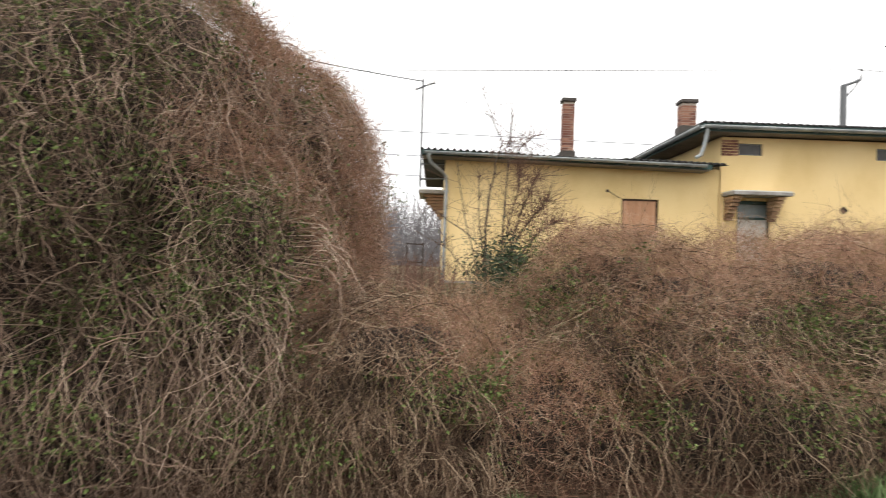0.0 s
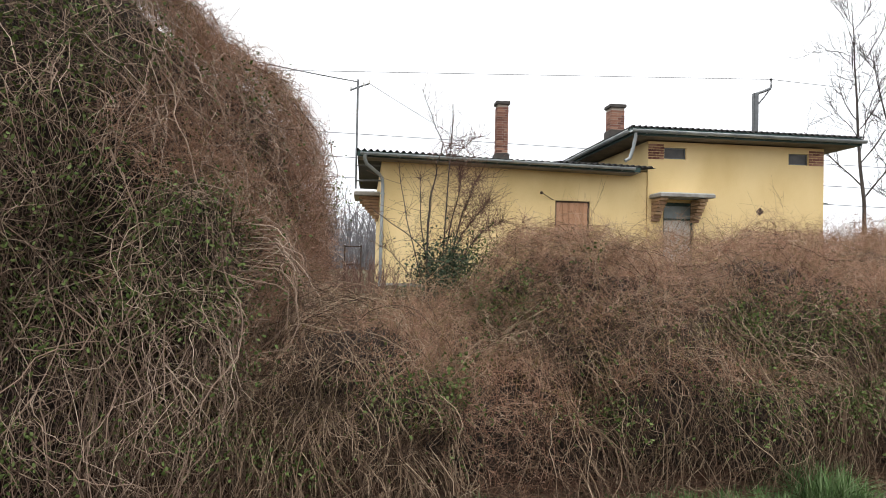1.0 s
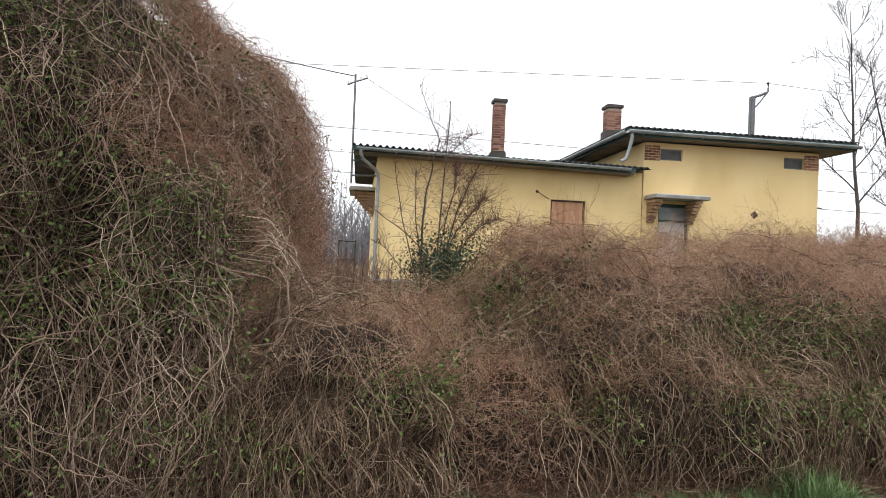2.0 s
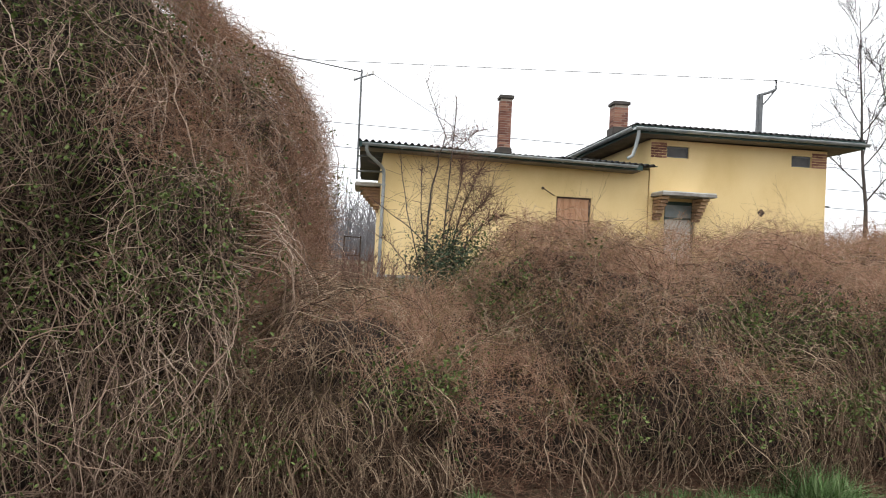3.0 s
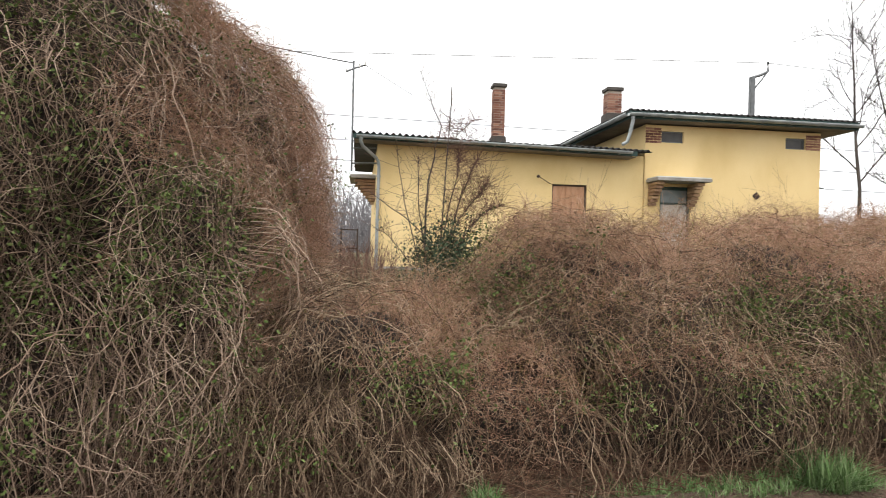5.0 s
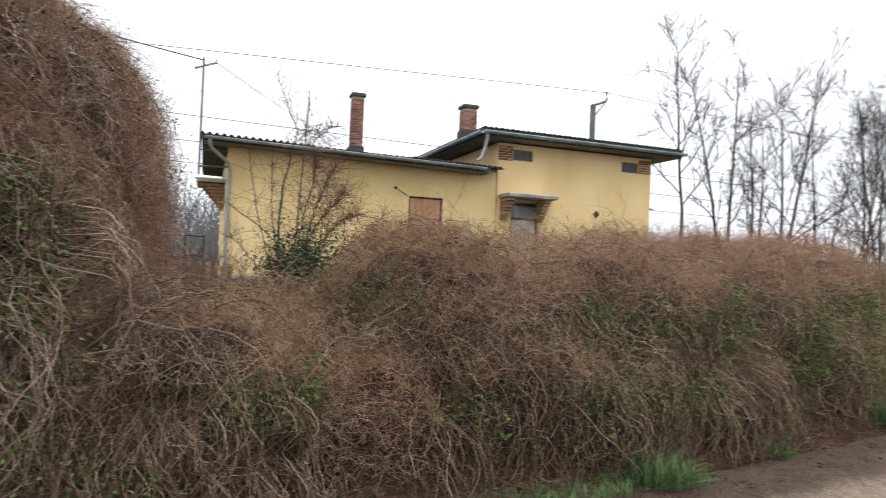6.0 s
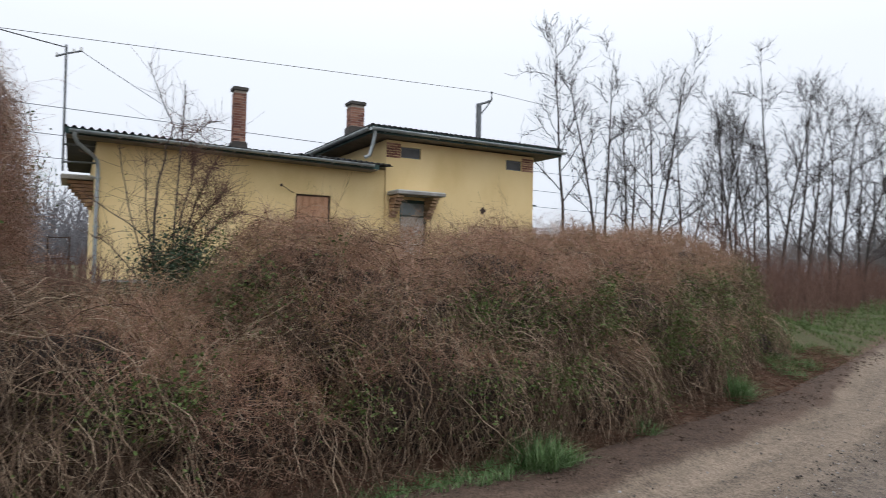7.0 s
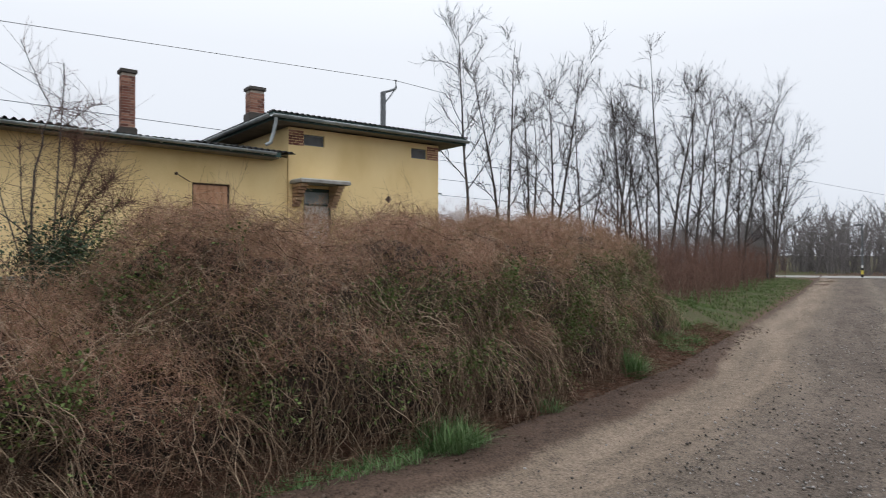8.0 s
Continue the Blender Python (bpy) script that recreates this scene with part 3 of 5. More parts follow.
def bramble(name, clumps, label, scale, fuzz, vines, stem, haze, shoots):
    """A thicket: inner clumps coloured as gap shade, draped vines, a haze of fine twigs where fuzz(p, g) is high, and
    leaves.
    """
    root = thing(name, label, "hedge")

    def stuff(part_name, arrays, mat, text=""):
        tagged(array_part(part_name, *arrays, mat, root, text), kind="stuff")

    def bare(p, g):
        return fuzz(p, g) < 0.15 + 0.7 * rng.random(len(p))

    def hazy(p, g):
        return fuzz(p, g) > 0.1 + 0.8 * rng.random(len(p))

    def green(p, g):
        return patchy(p, 1.3, -0.02) & bare(p, g)

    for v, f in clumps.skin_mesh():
        array_part("inner_clump", v, f, MASS, root, "inner filler mass, near-black for the shade between the vines", True)
    path, r = stems(clumps, vines, 19, 0.085, (0.0031, 0.0053), 0.95, 0.8, (0.05, 0.2), 0.2, bare)
    for a, b in zip(path, r):
        array_part("vine", *tubes(a[None], b[None], 4), stem, root)
    stuff("vine_tangle", tubes(*stems(clumps, int(4700 * scale), 14, 0.075, (0.0014, 0.0033), 0.95, 0.9, (-0.08, 0.16), 0.2, bare)), stem, "long dry vine stems hanging in a tangle")
    stuff("cross_tangle", tubes(*stems(clumps, int(3000 * scale), 9, 0.075, (0.0012, 0.0027), 0.3, 1.2, (-0.1, 0.14), 0.3)), stem)
    stuff("brown_brush", twigs(clumps, int(4600 * scale), (0.08, 0.26), (0.0013, 0.0026), -0.25, 0.35, 2, 0.9, lambda p, g: bare(p, g) & (p[:, 2] > 0.3 + 0.9 * rng.random(len(p)))), BROWN_TWIG, "dry brown twigs all through the tangle")
    stuff("reddish_brush", twigs(clumps, int(haze * scale), (0.05, 0.2), (0.0014, 0.0027), 0.2, 0.8, 2, 1.1, hazy), RED_TWIG, "fine reddish twigs on the crest")
    stuff("shoulder_brush", twigs(clumps, int(10000 * scale), (0.06, 0.2), (0.0013, 0.0025), 0.15, 0.6, 2, 1.1, lambda p, g: (fuzz(p, g) > 0.3) & (g[:, 1] < 0.45) & (g[:, 2] < 0.9)), CREST_TWIG)
    stuff("olive_brush", twigs(clumps, int(11500 * scale), (0.05, 0.19), (0.0013, 0.0026), 0.1, 0.8, 2, 1.1, lambda p, g: patchy(p, 1.1, -0.2) & (p[:, 2] > 0.55)), OLIVE_TWIG)
    stuff("foot_brush", twigs(clumps, int(11500 * scale), (0.06, 0.24), (0.0014, 0.0028), -0.3, 0.5, 2, 0.9, lambda p, g: p[:, 2] < 0.25 + 0.55 * rng.random(len(p)) + 0.5 * np.exp(-((p[:, 0] - 0.75) / 0.6) ** 2)), LITTER, "reddish dead stems at the foot")
    stuff("stray_brush", sprays(clumps, shoots, (0.22, 0.72), (0.0018, 0.0032), 7, lambda p, g: lumps(p[:, 0] * 1.6, p[:, 1], 1.5) > -0.35 + 0.5 * rng.random(len(p))), CREST_TWIG, "arching shoots above the crest")
    p, g = clumps.sample(int(16000 * scale))
    ok = green(p, g) & (p[:, 2] > 0.25 + 0.4 * rng.random(len(p)))
    ok &= g[:, 2] < 0.6
    p, g = np.repeat(p[ok], 6, 0), np.repeat(g[ok], 6, 0)
    p = p + g * rng.uniform(0.03, 0.2, len(p))[:, None] + rng.normal(size=p.shape) * 0.07
    stuff("foliage", leaves(p, g, 0.015, 0.35, 1.9), LEAF, "small fresh green leaves")
    return root


def thicket_fuzz(p, g):
    return np.clip(smooth01(0.56, 0.92, g[:, 0] + 0.25 * lumps(p[:, 1], p[:, 2], 2.0)) + smooth01(0.55, 0.85, g[:, 2]), 0, 1)


def hedge_fuzz(p, g):
    crest = smooth01(0.36, 0.84, g[:, 2] + 0.22 * lumps(p[:, 0], p[:, 2] + p[:, 1], 2.0))
    crest = crest * (0.25 + 0.75 * np.maximum(smooth01(-0.7, 0.5, p[:, 0]), smooth01(6.0, 6.5, p[:, 1])))
    hollow = 0.5 * np.exp(-((p[:, 0] - 0.8) / 0.55) ** 2) * (p[:, 1] < 7)
    return np.clip(crest + hollow, 0, 1)


bramble("tall_thicket", THICKET, "tall thicket smothered in dry tangled vines beside the road", 1.0, thicket_fuzz, 280, STEM, 88000, 60)
bramble("bramble_hedge", HEDGE, "low mounded hedge of reddish brambles and dry vines", 1.6, hedge_fuzz, 290, HEDGE_STEM, 62000, 900)


# ---------------------------------------------------------------- house
WALL_Y, BACK_Y = 18.6, 26.0
X0, XM, X1 = 0.13, 7.95, 13.57
BASE = 0.6
house = thing("house", "yellow plastered railway house with low and high corrugated roofs", "house")


def pierced(x0, x1, z0, z1, holes, y, depth):
    """A wall in the x-z plane with rectangular openings that go through it."""
    xs = sorted({x0, x1, *[h[0] for h in holes], *[h[1] for h in holes]})
    zs = sorted({z0, z1, *[h[2] for h in holes], *[h[3] for h in holes]})
    bm = bmesh.new()

    def solid(i, j):
        if not (0 <= i < len(xs) - 1 and 0 <= j < len(zs) - 1):
            return False
        cx, cz = (xs[i] + xs[i + 1]) / 2, (zs[j] + zs[j + 1]) / 2
        return not any(h[0] < cx < h[1] and h[2] < cz < h[3] for h in holes)

    def quad(*pts):
        bm.faces.new([bm.verts.new(p) for p in pts])

    for i in range(len(xs) - 1):
        for j in range(len(zs) - 1):
            if not solid(i, j):
                continue
            a, b, c, d = xs[i], xs[i + 1], zs[j], zs[j + 1]
            for yy in (y, y + depth):
                quad((a, yy, c), (b, yy, c), (b, yy, d), (a, yy, d))
            if not solid(i - 1, j):
                quad((a, y, c), (a, y + depth, c), (a, y + depth, d), (a, y, d))
            if not solid(i + 1, j):
                quad((b, y, c), (b, y + depth, c), (b, y + depth, d), (b, y, d))
            if not solid(i, j - 1):
                quad((a, y, c), (b, y, c), (b, y + depth, c), (a, y + depth, c))
            if not solid(i, j + 1):
                quad((a, y, d), (b, y, d), (b, y + depth, d), (a, y + depth, d))
    bmesh.ops.remove_doubles(bm, verts=bm.verts, dist=0.0005)
    return bm


WIN = (5.175, 6.22, 2.35, 3.605)
DOOR = (8.45, 9.41, 1.05, 3.66)
VENT_A = (8.45, 9.14, 4.95, 5.29)
VENT_B = (12.41, 13.07, 4.93, 5.27)
LOW_TOP, HIGH_TOP = 4.52, 5.455
T = 0.38
part("front_wall", pierced(X0, XM - 0.02, BASE, LOW_TOP, [WIN], WALL_Y + 0.03, T), PLASTER, house, "ochre yellow plaster wall")
part("tall_front_wall", pierced(XM, X1, BASE, HIGH_TOP, [DOOR, VENT_A, VENT_B], WALL_Y, T), PLASTER, house, "ochre yellow plaster wall")
part("side_wall", box(X0, X0 + T, WALL_Y + 0.03 + T, BACK_Y, BASE, LOW_TOP), PLASTER, house)
part("side_wall", box(X1 - T, X1, WALL_Y + T, BACK_Y, BASE, HIGH_TOP), PLASTER, house)
part("side_wall", box(XM, XM + T, WALL_Y + T, BACK_Y, BASE, HIGH_TOP), PLASTER, house)
part("back_wall", box(X0 + T, XM - 0.01, BACK_Y - T, BACK_Y, BASE, LOW_TOP), PLASTER, house)
part("back_wall", box(XM + T, X1 - T, BACK_Y - T, BACK_Y, BASE, HIGH_TOP), PLASTER, house)
part("interior_floor", box(X0 + T, X1 - T, WALL_Y + T + 0.05, BACK_Y - T, BASE, 0.95), DARK, house)
part("plinth", box(X0 - 0.04, X1 + 0.04, WALL_Y - 0.04, WALL_Y - 0.003, BASE, 1.12, 0.01), CONCRETE, house, "grey cement plinth")

# roofs of wavy sheets
WAVE, AMP = 0.177, 0.034


def wavy_slope(ax, a0, a1, b0, rise_at, z0, thick=0.012, inward=1):
    """A wavy slope whose waves run from an eave at b0 inwards. ax 'x': the eave runs along x; rise_at(a): how far in it reaches, with its rise."""
    n = int((a1 - a0) / WAVE * 8)
    a = np.linspace(a0, a1, n + 1)
    w = AMP * np.cos(a * 2 * np.pi / WAVE)
    vs, fs = [], []
    for layer in (0, 1):
        for s in (0, 1):
            for i in range(n + 1):
                reach, rise = rise_at(a[i])
                b = b0 + inward * reach * s
                z = z0 + w[i] + rise * s - layer * thick
                vs.append((a[i], b, z) if ax == "x" else (b, a[i], z))
    m = n + 1
    for i in range(n):
        fs += [(i, i + 1, m + i + 1, m + i), (2 * m + i, 3 * m + i, 3 * m + i + 1, 2 * m + i + 1), (i, 2 * m + i, 2 * m + i + 1, i + 1), (m + i, m + i + 1, 3 * m + i + 1, 3 * m + i)]
    fs += [(0, m, 3 * m, 2 * m), (n, 2 * m + n, 3 * m + n, m + n)]
    return vs, fs


EAVE_Y, LOW_EAVE, HIGH_EAVE = 18.0, 4.66, 5.74
LX0, LX1 = -0.57, 7.88
DIP = 0.019  # the low roof sags towards the tall part


def sheared(bm):
    for v in bm.verts:
        v.co.z -= DIP * (v.co.x - 3.65)
    return bm


# deck takes the near-black so its underside reads as shaded eaves
low_roof = part("low_roof", sheared(box(LX0 + 0.03, LX1 - 0.4, EAVE_Y + 0.06, 26.5, LOW_EAVE - 0.12, LOW_EAVE - 0.06)), DARK, house, "boarded roof deck with deep eaves, near-black for the shade underneath")
SLOPE = math.tan(radians(6.0))
half = (26.6 - EAVE_Y) / 2
count = 9
wsheet = (LX1 - LX0) / count
for k in range(count):
    a = LX0 + k * wsheet
    for b0, inw in ((EAVE_Y, 1), (26.6, -1)):
        v, f = wavy_slope("x", a, a + wsheet + 0.03, b0, lambda t: (half, half * SLOPE), LOW_EAVE + 0.004 * (k % 2) + (-0.035 if 3 <= k <= 5 else 0.0), 0.012, inw)
        v = np.array(v)
        v[:, 2] -= DIP * (v[:, 0] - 3.65)
        array_part("roof_sheet", v, f, CEMENT_ROOF, low_roof)
HX0, HX1, HY1 = 7.2, 14.40, 26.7
high_roof = part("high_roof", box(HX0 + 0.06, HX1 - 0.06, EAVE_Y + 0.06, HY1 - 0.06, HIGH_EAVE - 0.24, HIGH_EAVE - 0.20), SOFFIT, house, "boarded soffit under wide eaves")
hx, hy = (HX1 - HX0) / 2, (HY1 - EAVE_Y) / 2
HS = math.tan(radians(7.0))


def hip(lo, hi, lim):
    return lambda t: (min(t - lo, hi - t, lim), min(t - lo, hi - t, lim) * HS)


for ax, a0, a1, b0, inw in (("x", HX0, HX1, EAVE_Y, 1), ("x", HX0, HX1, HY1, -1), ("y", EAVE_Y, HY1, HX0, 1), ("y", EAVE_Y, HY1, HX1, -1)):
    v, f = wavy_slope(ax, a0, a1, b0, hip(a0, a1, hx), HIGH_EAVE, 0.012, inw)
    array_part("roof_slope", v, f, CEMENT_ROOF, high_roof, "dark corrugated cement sheeting")
bm = box(HX0 + 0.03, HX1 - 0.03, EAVE_Y + 0.03, EAVE_Y + 0.06, HIGH_EAVE - 0.25, HIGH_EAVE - 0.03)
part("fascia", bm, GREEN_WOOD, house, "dark green fascia board")
part("fascia", box(HX0 + 0.03, HX0 + 0.06, EAVE_Y + 0.06, HY1 - 0.06, HIGH_EAVE - 0.25, HIGH_EAVE - 0.03), GREEN_WOOD, house)
part("fascia", box(HX1 - 0.06, HX1 - 0.03, EAVE_Y + 0.06, HY1 - 0.06, HIGH_EAVE - 0.25, HIGH_EAVE - 0.03), GREEN_WOOD, house)
# low fascia borrows the dark green to stand in for shadow below the gutter
part("fascia", sheared(box(LX0 + 0.03, LX1 - 0.4, EAVE_Y + 0.035, EAVE_Y + 0.058, LOW_EAVE - 0.17, LOW_EAVE - 0.03)), GREEN_WOOD, house)
part("soffit", sheared(box(LX0 + 0.06, LX1 - 0.45, EAVE_Y + 0.065, WALL_Y + 0.025, LOW_EAVE - 0.20, LOW_EAVE - 0.18)), SOFFIT, house)


def gutter(name, p0, p1, r=0.065, label=""):
    """A half-round gutter with rolled lip, from p0 to p1."""
    p0, p1 = Vector(p0), Vector(p1)
    d = (p1 - p0).normalized()
    sidev = d.cross(Vector((0, 0, 1))).normalized()
    bm = bmesh.new()
    n = 10
    rows = []
    for p in (p0, p1):
        ring = []
        for rr in (r, r - 0.006):
            ring.append([bm.verts.new(p + sidev * (math.cos(math.pi * k / n) * rr) - Vector((0, 0, 1)) * (math.sin(math.pi * k / n) * rr)) for k in range(n + 1)])
        rows.append(ring)
    for k in range(n):
        bm.faces.new((rows[0][0][k], rows[0][0][k + 1], rows[1][0][k + 1], rows[1][0][k]))
        bm.faces.new((rows[0][1][k], rows[1][1][k], rows[1][1][k + 1], rows[0][1][k + 1]))
    for k in (0, n):
        bm.faces.new((rows[0][0][k], rows[1][0][k], rows[1][1][k], rows[0][1][k]))
    for r0 in rows:
        for k in range(n):
            bm.faces.new((r0[0][k], r0[0][k + 1], r0[1][k + 1], r0[1][k]))
    g = part(name, bm, ZINC, house, label, True)
    return g


low_gutter = gutter("gutter", (-0.46, 17.95, 4.655), (7.28, 17.95, 4.535), 0.075, "grey zinc half-round gutter")
high_gutter = gutter("gutter", (7.16, 17.95, 5.635), (14.43, 17.95, 5.627), 0.09, "grey zinc half-round gutter")
gutter("gutter", (7.13, 26.4, 5.63), (7.13, 17.95, 5.63), 0.09)
for k in range(9):
    part("gutter_bracket", box(-0.3 + k * 0.9, -0.275 + k * 0.9, 17.865, 18.05, 4.56 - k * 0.014, 4.575 - k * 0.014, 0.002), ZINC, low_gutter)
for k in range(8):
    part("gutter_bracket", box(7.6 + k * 0.9, 7.625 + k * 0.9, 17.865, 18.05, 5.525, 5.535, 0.002), ZINC, high_gutter)
tube_part("downpipe", [(-0.34, 17.95, 4.60), (-0.34, 17.96, 4.48), (-0.28, 18.05, 4.36), (0.06, 18.40, 4.14), (0.155, 18.5, 4.03), (0.175, 18.52, 3.85), (0.165, 18.52, 2.6), (0.16, 18.52, 0.95)], 0.048, ZINC, house, "zinc downpipe bent back to the wall", 10)
tube_part("downpipe", [(7.28, 17.96, 5.54), (7.29, 17.98, 5.42), (7.24, 18.02, 5.1), (7.16, 18.05, 4.82), (7.02, 18.06, 4.74)], 0.05, ZINC, house, "short zinc downpipe emptying on the low roof", 10)
for z in (3.6, 2.4, 1.4):
    part("pipe_clip", box(0.10, 0.235, 18.46, 18.64, z, z + 0.03, 0.004), ZINC, house)

# boarded window
bwin = part("boarded_window", box(WIN[0] + 0.01, WIN[1] - 0.01, WALL_Y + 0.16, WALL_Y + 0.18, WIN[2] + 0.01, WIN[3] - 0.01), DARK, house, "window closed with pinkish boards")
for k in range(5):
    w = (WIN[1] - WIN[0] - 0.1) / 5
    part("board", box(WIN[0] + 0.05 + k * w, WIN[0] + 0.045 + (k + 1) * w, WALL_Y + 0.11, WALL_Y + 0.135, WIN[2] + 0.05, WIN[3] - 0.05, 0.003), BOARD, bwin)
bm = bmesh.new()
add_box(bm, WIN[0] + 0.002, WIN[0] + 0.05, WALL_Y + 0.09, WALL_Y + 0.15, WIN[2], WIN[3] - 0.002)
add_box(bm, WIN[1] - 0.05, WIN[1] - 0.002, WALL_Y + 0.09, WALL_Y + 0.15, WIN[2], WIN[3] - 0.002)
add_box(bm, WIN[0] + 0.05, WIN[1] - 0.05, WALL_Y + 0.09, WALL_Y + 0.15, WIN[3] - 0.05, WIN[3] - 0.002)
part("window_frame", bm, RUSTY, bwin)

# vents with bare brick beside them
for v in (VENT_A, VENT_B):
    vw = part("vent_window", box(v[0] + 0.04, v[1] - 0.04, WALL_Y + 0.10, WALL_Y + 0.12, v[2] + 0.04, v[3] - 0.04), VENT, house, "small grey wired window under the eaves")
    bm = bmesh.new()
    add_box(bm, v[0] + 0.002, v[0] + 0.04, WALL_Y + 0.07, WALL_Y + 0.13, v[2] + 0.002, v[3] - 0.002)
    add_box(bm, v[1] - 0.04, v[1] - 0.002, WALL_Y + 0.07, WALL_Y + 0.13, v[2] + 0.002, v[3] - 0.002)
    add_box(bm, v[0] + 0.04, v[1] - 0.04, WALL_Y + 0.07, WALL_Y + 0.13, v[3] - 0.04, v[3] - 0.002)
    add_box(bm, v[0] + 0.04, v[1] - 0.04, WALL_Y + 0.07, WALL_Y + 0.13, v[2] + 0.002, v[2] + 0.04)
    part("window_frame", bm, STEEL, vw)

# door under its canopy
door = part("door", box(DOOR[0] + 0.06, DOOR[1] - 0.06, WALL_Y + 0.12, WALL_Y + 0.16, DOOR[2], 3.13, 0.004), DOOR_WHITE, house, "faded pale door in a green frame")
bm = bmesh.new()
add_box(bm, DOOR[0] + 0.002, DOOR[0] + 0.06, WALL_Y + 0.08, WALL_Y + 0.18, DOOR[2], DOOR[3] - 0.002)
add_box(bm, DOOR[1] - 0.06, DOOR[1] - 0.002, WALL_Y + 0.08, WALL_Y + 0.18, DOOR[2], DOOR[3] - 0.002)
add_box(bm, DOOR[0] + 0.06, DOOR[1] - 0.06, WALL_Y + 0.08, WALL_Y + 0.18, DOOR[3] - 0.10, DOOR[3] - 0.002)
add_box(bm, DOOR[0] + 0.06, DOOR[1] - 0.06, WALL_Y + 0.08, WALL_Y + 0.18, 3.13, 3.19)
part("door_frame", bm, GREEN_WOOD, door, "dark green door frame")
part("transom_pane", box(DOOR[0] + 0.06, DOOR[1] - 0.06, WALL_Y + 0.13, WALL_Y + 0.14, 3.19, DOOR[3] - 0.10), GLASS_OLD, door, "dusty transom pane")


def canopy(cx0, cx1, z, label, m):
    c = part("door_canopy", box(cx0, cx1, 17.82, WALL_Y - 0.002, z, z + 0.09, 0.012), CONCRETE, house, label)
    part("canopy_top", box(cx0 + 0.02, cx1 - 0.02, 17.84, WALL_Y - 0.002, z + 0.092, z + 0.125, 0.008), PALE_CONCRETE, c)
    for sx in (cx0 + 0.07, cx1 - 0.36):
        for k in range(7):
            d = 0.62 - k * 0.085
            part("corbel_brick", box(sx + 0.003 * (k % 2), sx + 0.22 + 0.003 * (k % 2), WALL_Y - d, WALL_Y - 0.002, z - 0.005 - (k + 1) * 0.095, z - 0.018 - k * 0.095, 0.006), TAN_BRICK, c)
    c.matrix_basis = m
    return c


canopy(8.0, 9.65, 3.745, "concrete door canopy on stepped brick corbels", Matrix())
side = canopy(7.86, 9.92, 3.70, "concrete side canopy on stepped brick corbels", pose(X0 - WALL_Y, 20.0 + 9.9, 0, 0, 0, -90))

# wall details
tube_part("wall_bracket", [(4.69, 18.36, 3.777), (4.73, 18.40, 3.765), (5.0, 18.58, 3.66), (5.12, 18.64, 3.61)], 0.012, RUSTY, house, "thin iron bracket with a dark knob")
bm = bmesh.new()
bmesh.ops.create_icosphere(bm, subdivisions=2, radius=0.045, matrix=Matrix.Translation((4.68, 18.35, 3.777)))
part("bracket_knob", bm, RUSTY, house, "", True)
bm = box(-0.088, 0.088, -0.03, 0.0, -0.088, 0.088, 0.006)
bmesh.ops.transform(bm, matrix=pose(11.49, WALL_Y - 0.002, 3.47, 0, 45, 0), verts=bm.verts)
part("diamond_plaque", bm, RUSTY, house, "dark diamond plaque on the wall")
tube_part("wall_lamp_arm", [(13.56, 18.7, 3.78), (13.66, 18.68, 3.80), (13.76, 18.66, 3.785)], 0.025, STEEL, house)

# chimneys, brick by brick
brick_bm = box(-0.5, 0.5, -0.5, 0.5, -0.5, 0.5, 0.04)
brick_me = bpy.data.meshes.new("brick")
brick_bm.to_mesh(brick_me)
brick_bm.free()
brick_me.materials.append(BRICK)


def lay(parent, x, y, z, lx, ly, lz):
    return piece("brick", brick_me, Matrix.Translation((x, y, z)) @ pose(0, 0, 0, 0, 0, rng.normal() * 0.6) @ Matrix.Diagonal((lx, ly, lz, 1)), parent)


def chimney(cx, cy, w, d, z0, z1, label):
    c = part("chimney", box(cx - w / 2 + 0.012, cx + w / 2 - 0.012, cy - d / 2 + 0.012, cy + d / 2 - 0.012, z0, z1 - 0.1), MORTAR, house, label)
    h = 0.077
    n = int((z1 - 0.12 - z0) / h)
    bw = 0.115
    for k in range(n):
        z = z0 + (k + 0.5) * h
        if k % 2 == 0:
            lay(c, cx - bw / 2 - 0.005, cy - d / 2 + bw / 2, z, w - bw - 0.012, bw, 0.064)
            lay(c, cx + w / 2 - bw / 2, cy - bw / 2, z, bw, d - bw - 0.012, 0.064)
            lay(c, cx + bw / 2 + 0.005, cy + d / 2 - bw / 2, z, w - bw - 0.012, bw, 0.064)
            lay(c, cx - w / 2 + bw / 2, cy + bw / 2, z, bw, d - bw - 0.012, 0.064)
        else:
            q4 = w / 2
            lay(c, cx - q4 / 2, cy - d / 2 + bw / 2, z, q4 - 0.012, bw, 0.064)
            lay(c, cx + q4 / 2, cy - d / 2 + bw / 2, z, q4 - 0.012, bw, 0.064)
            lay(c, cx - w / 2 + bw / 2, cy + bw / 2, z, bw, d - bw - 0.012, 0.064)
            lay(c, cx + w / 2 - bw / 2, cy + bw / 2, z, bw, d - bw - 0.012, 0.064)
            lay(c, cx, cy + d / 2 - bw / 2, z, w - 2 * bw - 0.012, bw, 0.064)
    part("chimney_cap", box(cx - w / 2 - 0.045, cx + w / 2 + 0.045, cy - d / 2 - 0.045, cy + d / 2 + 0.045, z1 - 0.11, z1, 0.015), CAP, c, "dark weathered concrete cap")
    part("chimney_foot", box(cx - w / 2 - 0.05, cx + w / 2 + 0.05, cy - d / 2 - 0.05, cy + d / 2 + 0.05, z0, z0 + 0.52, 0.03), CAP, c)
    return c


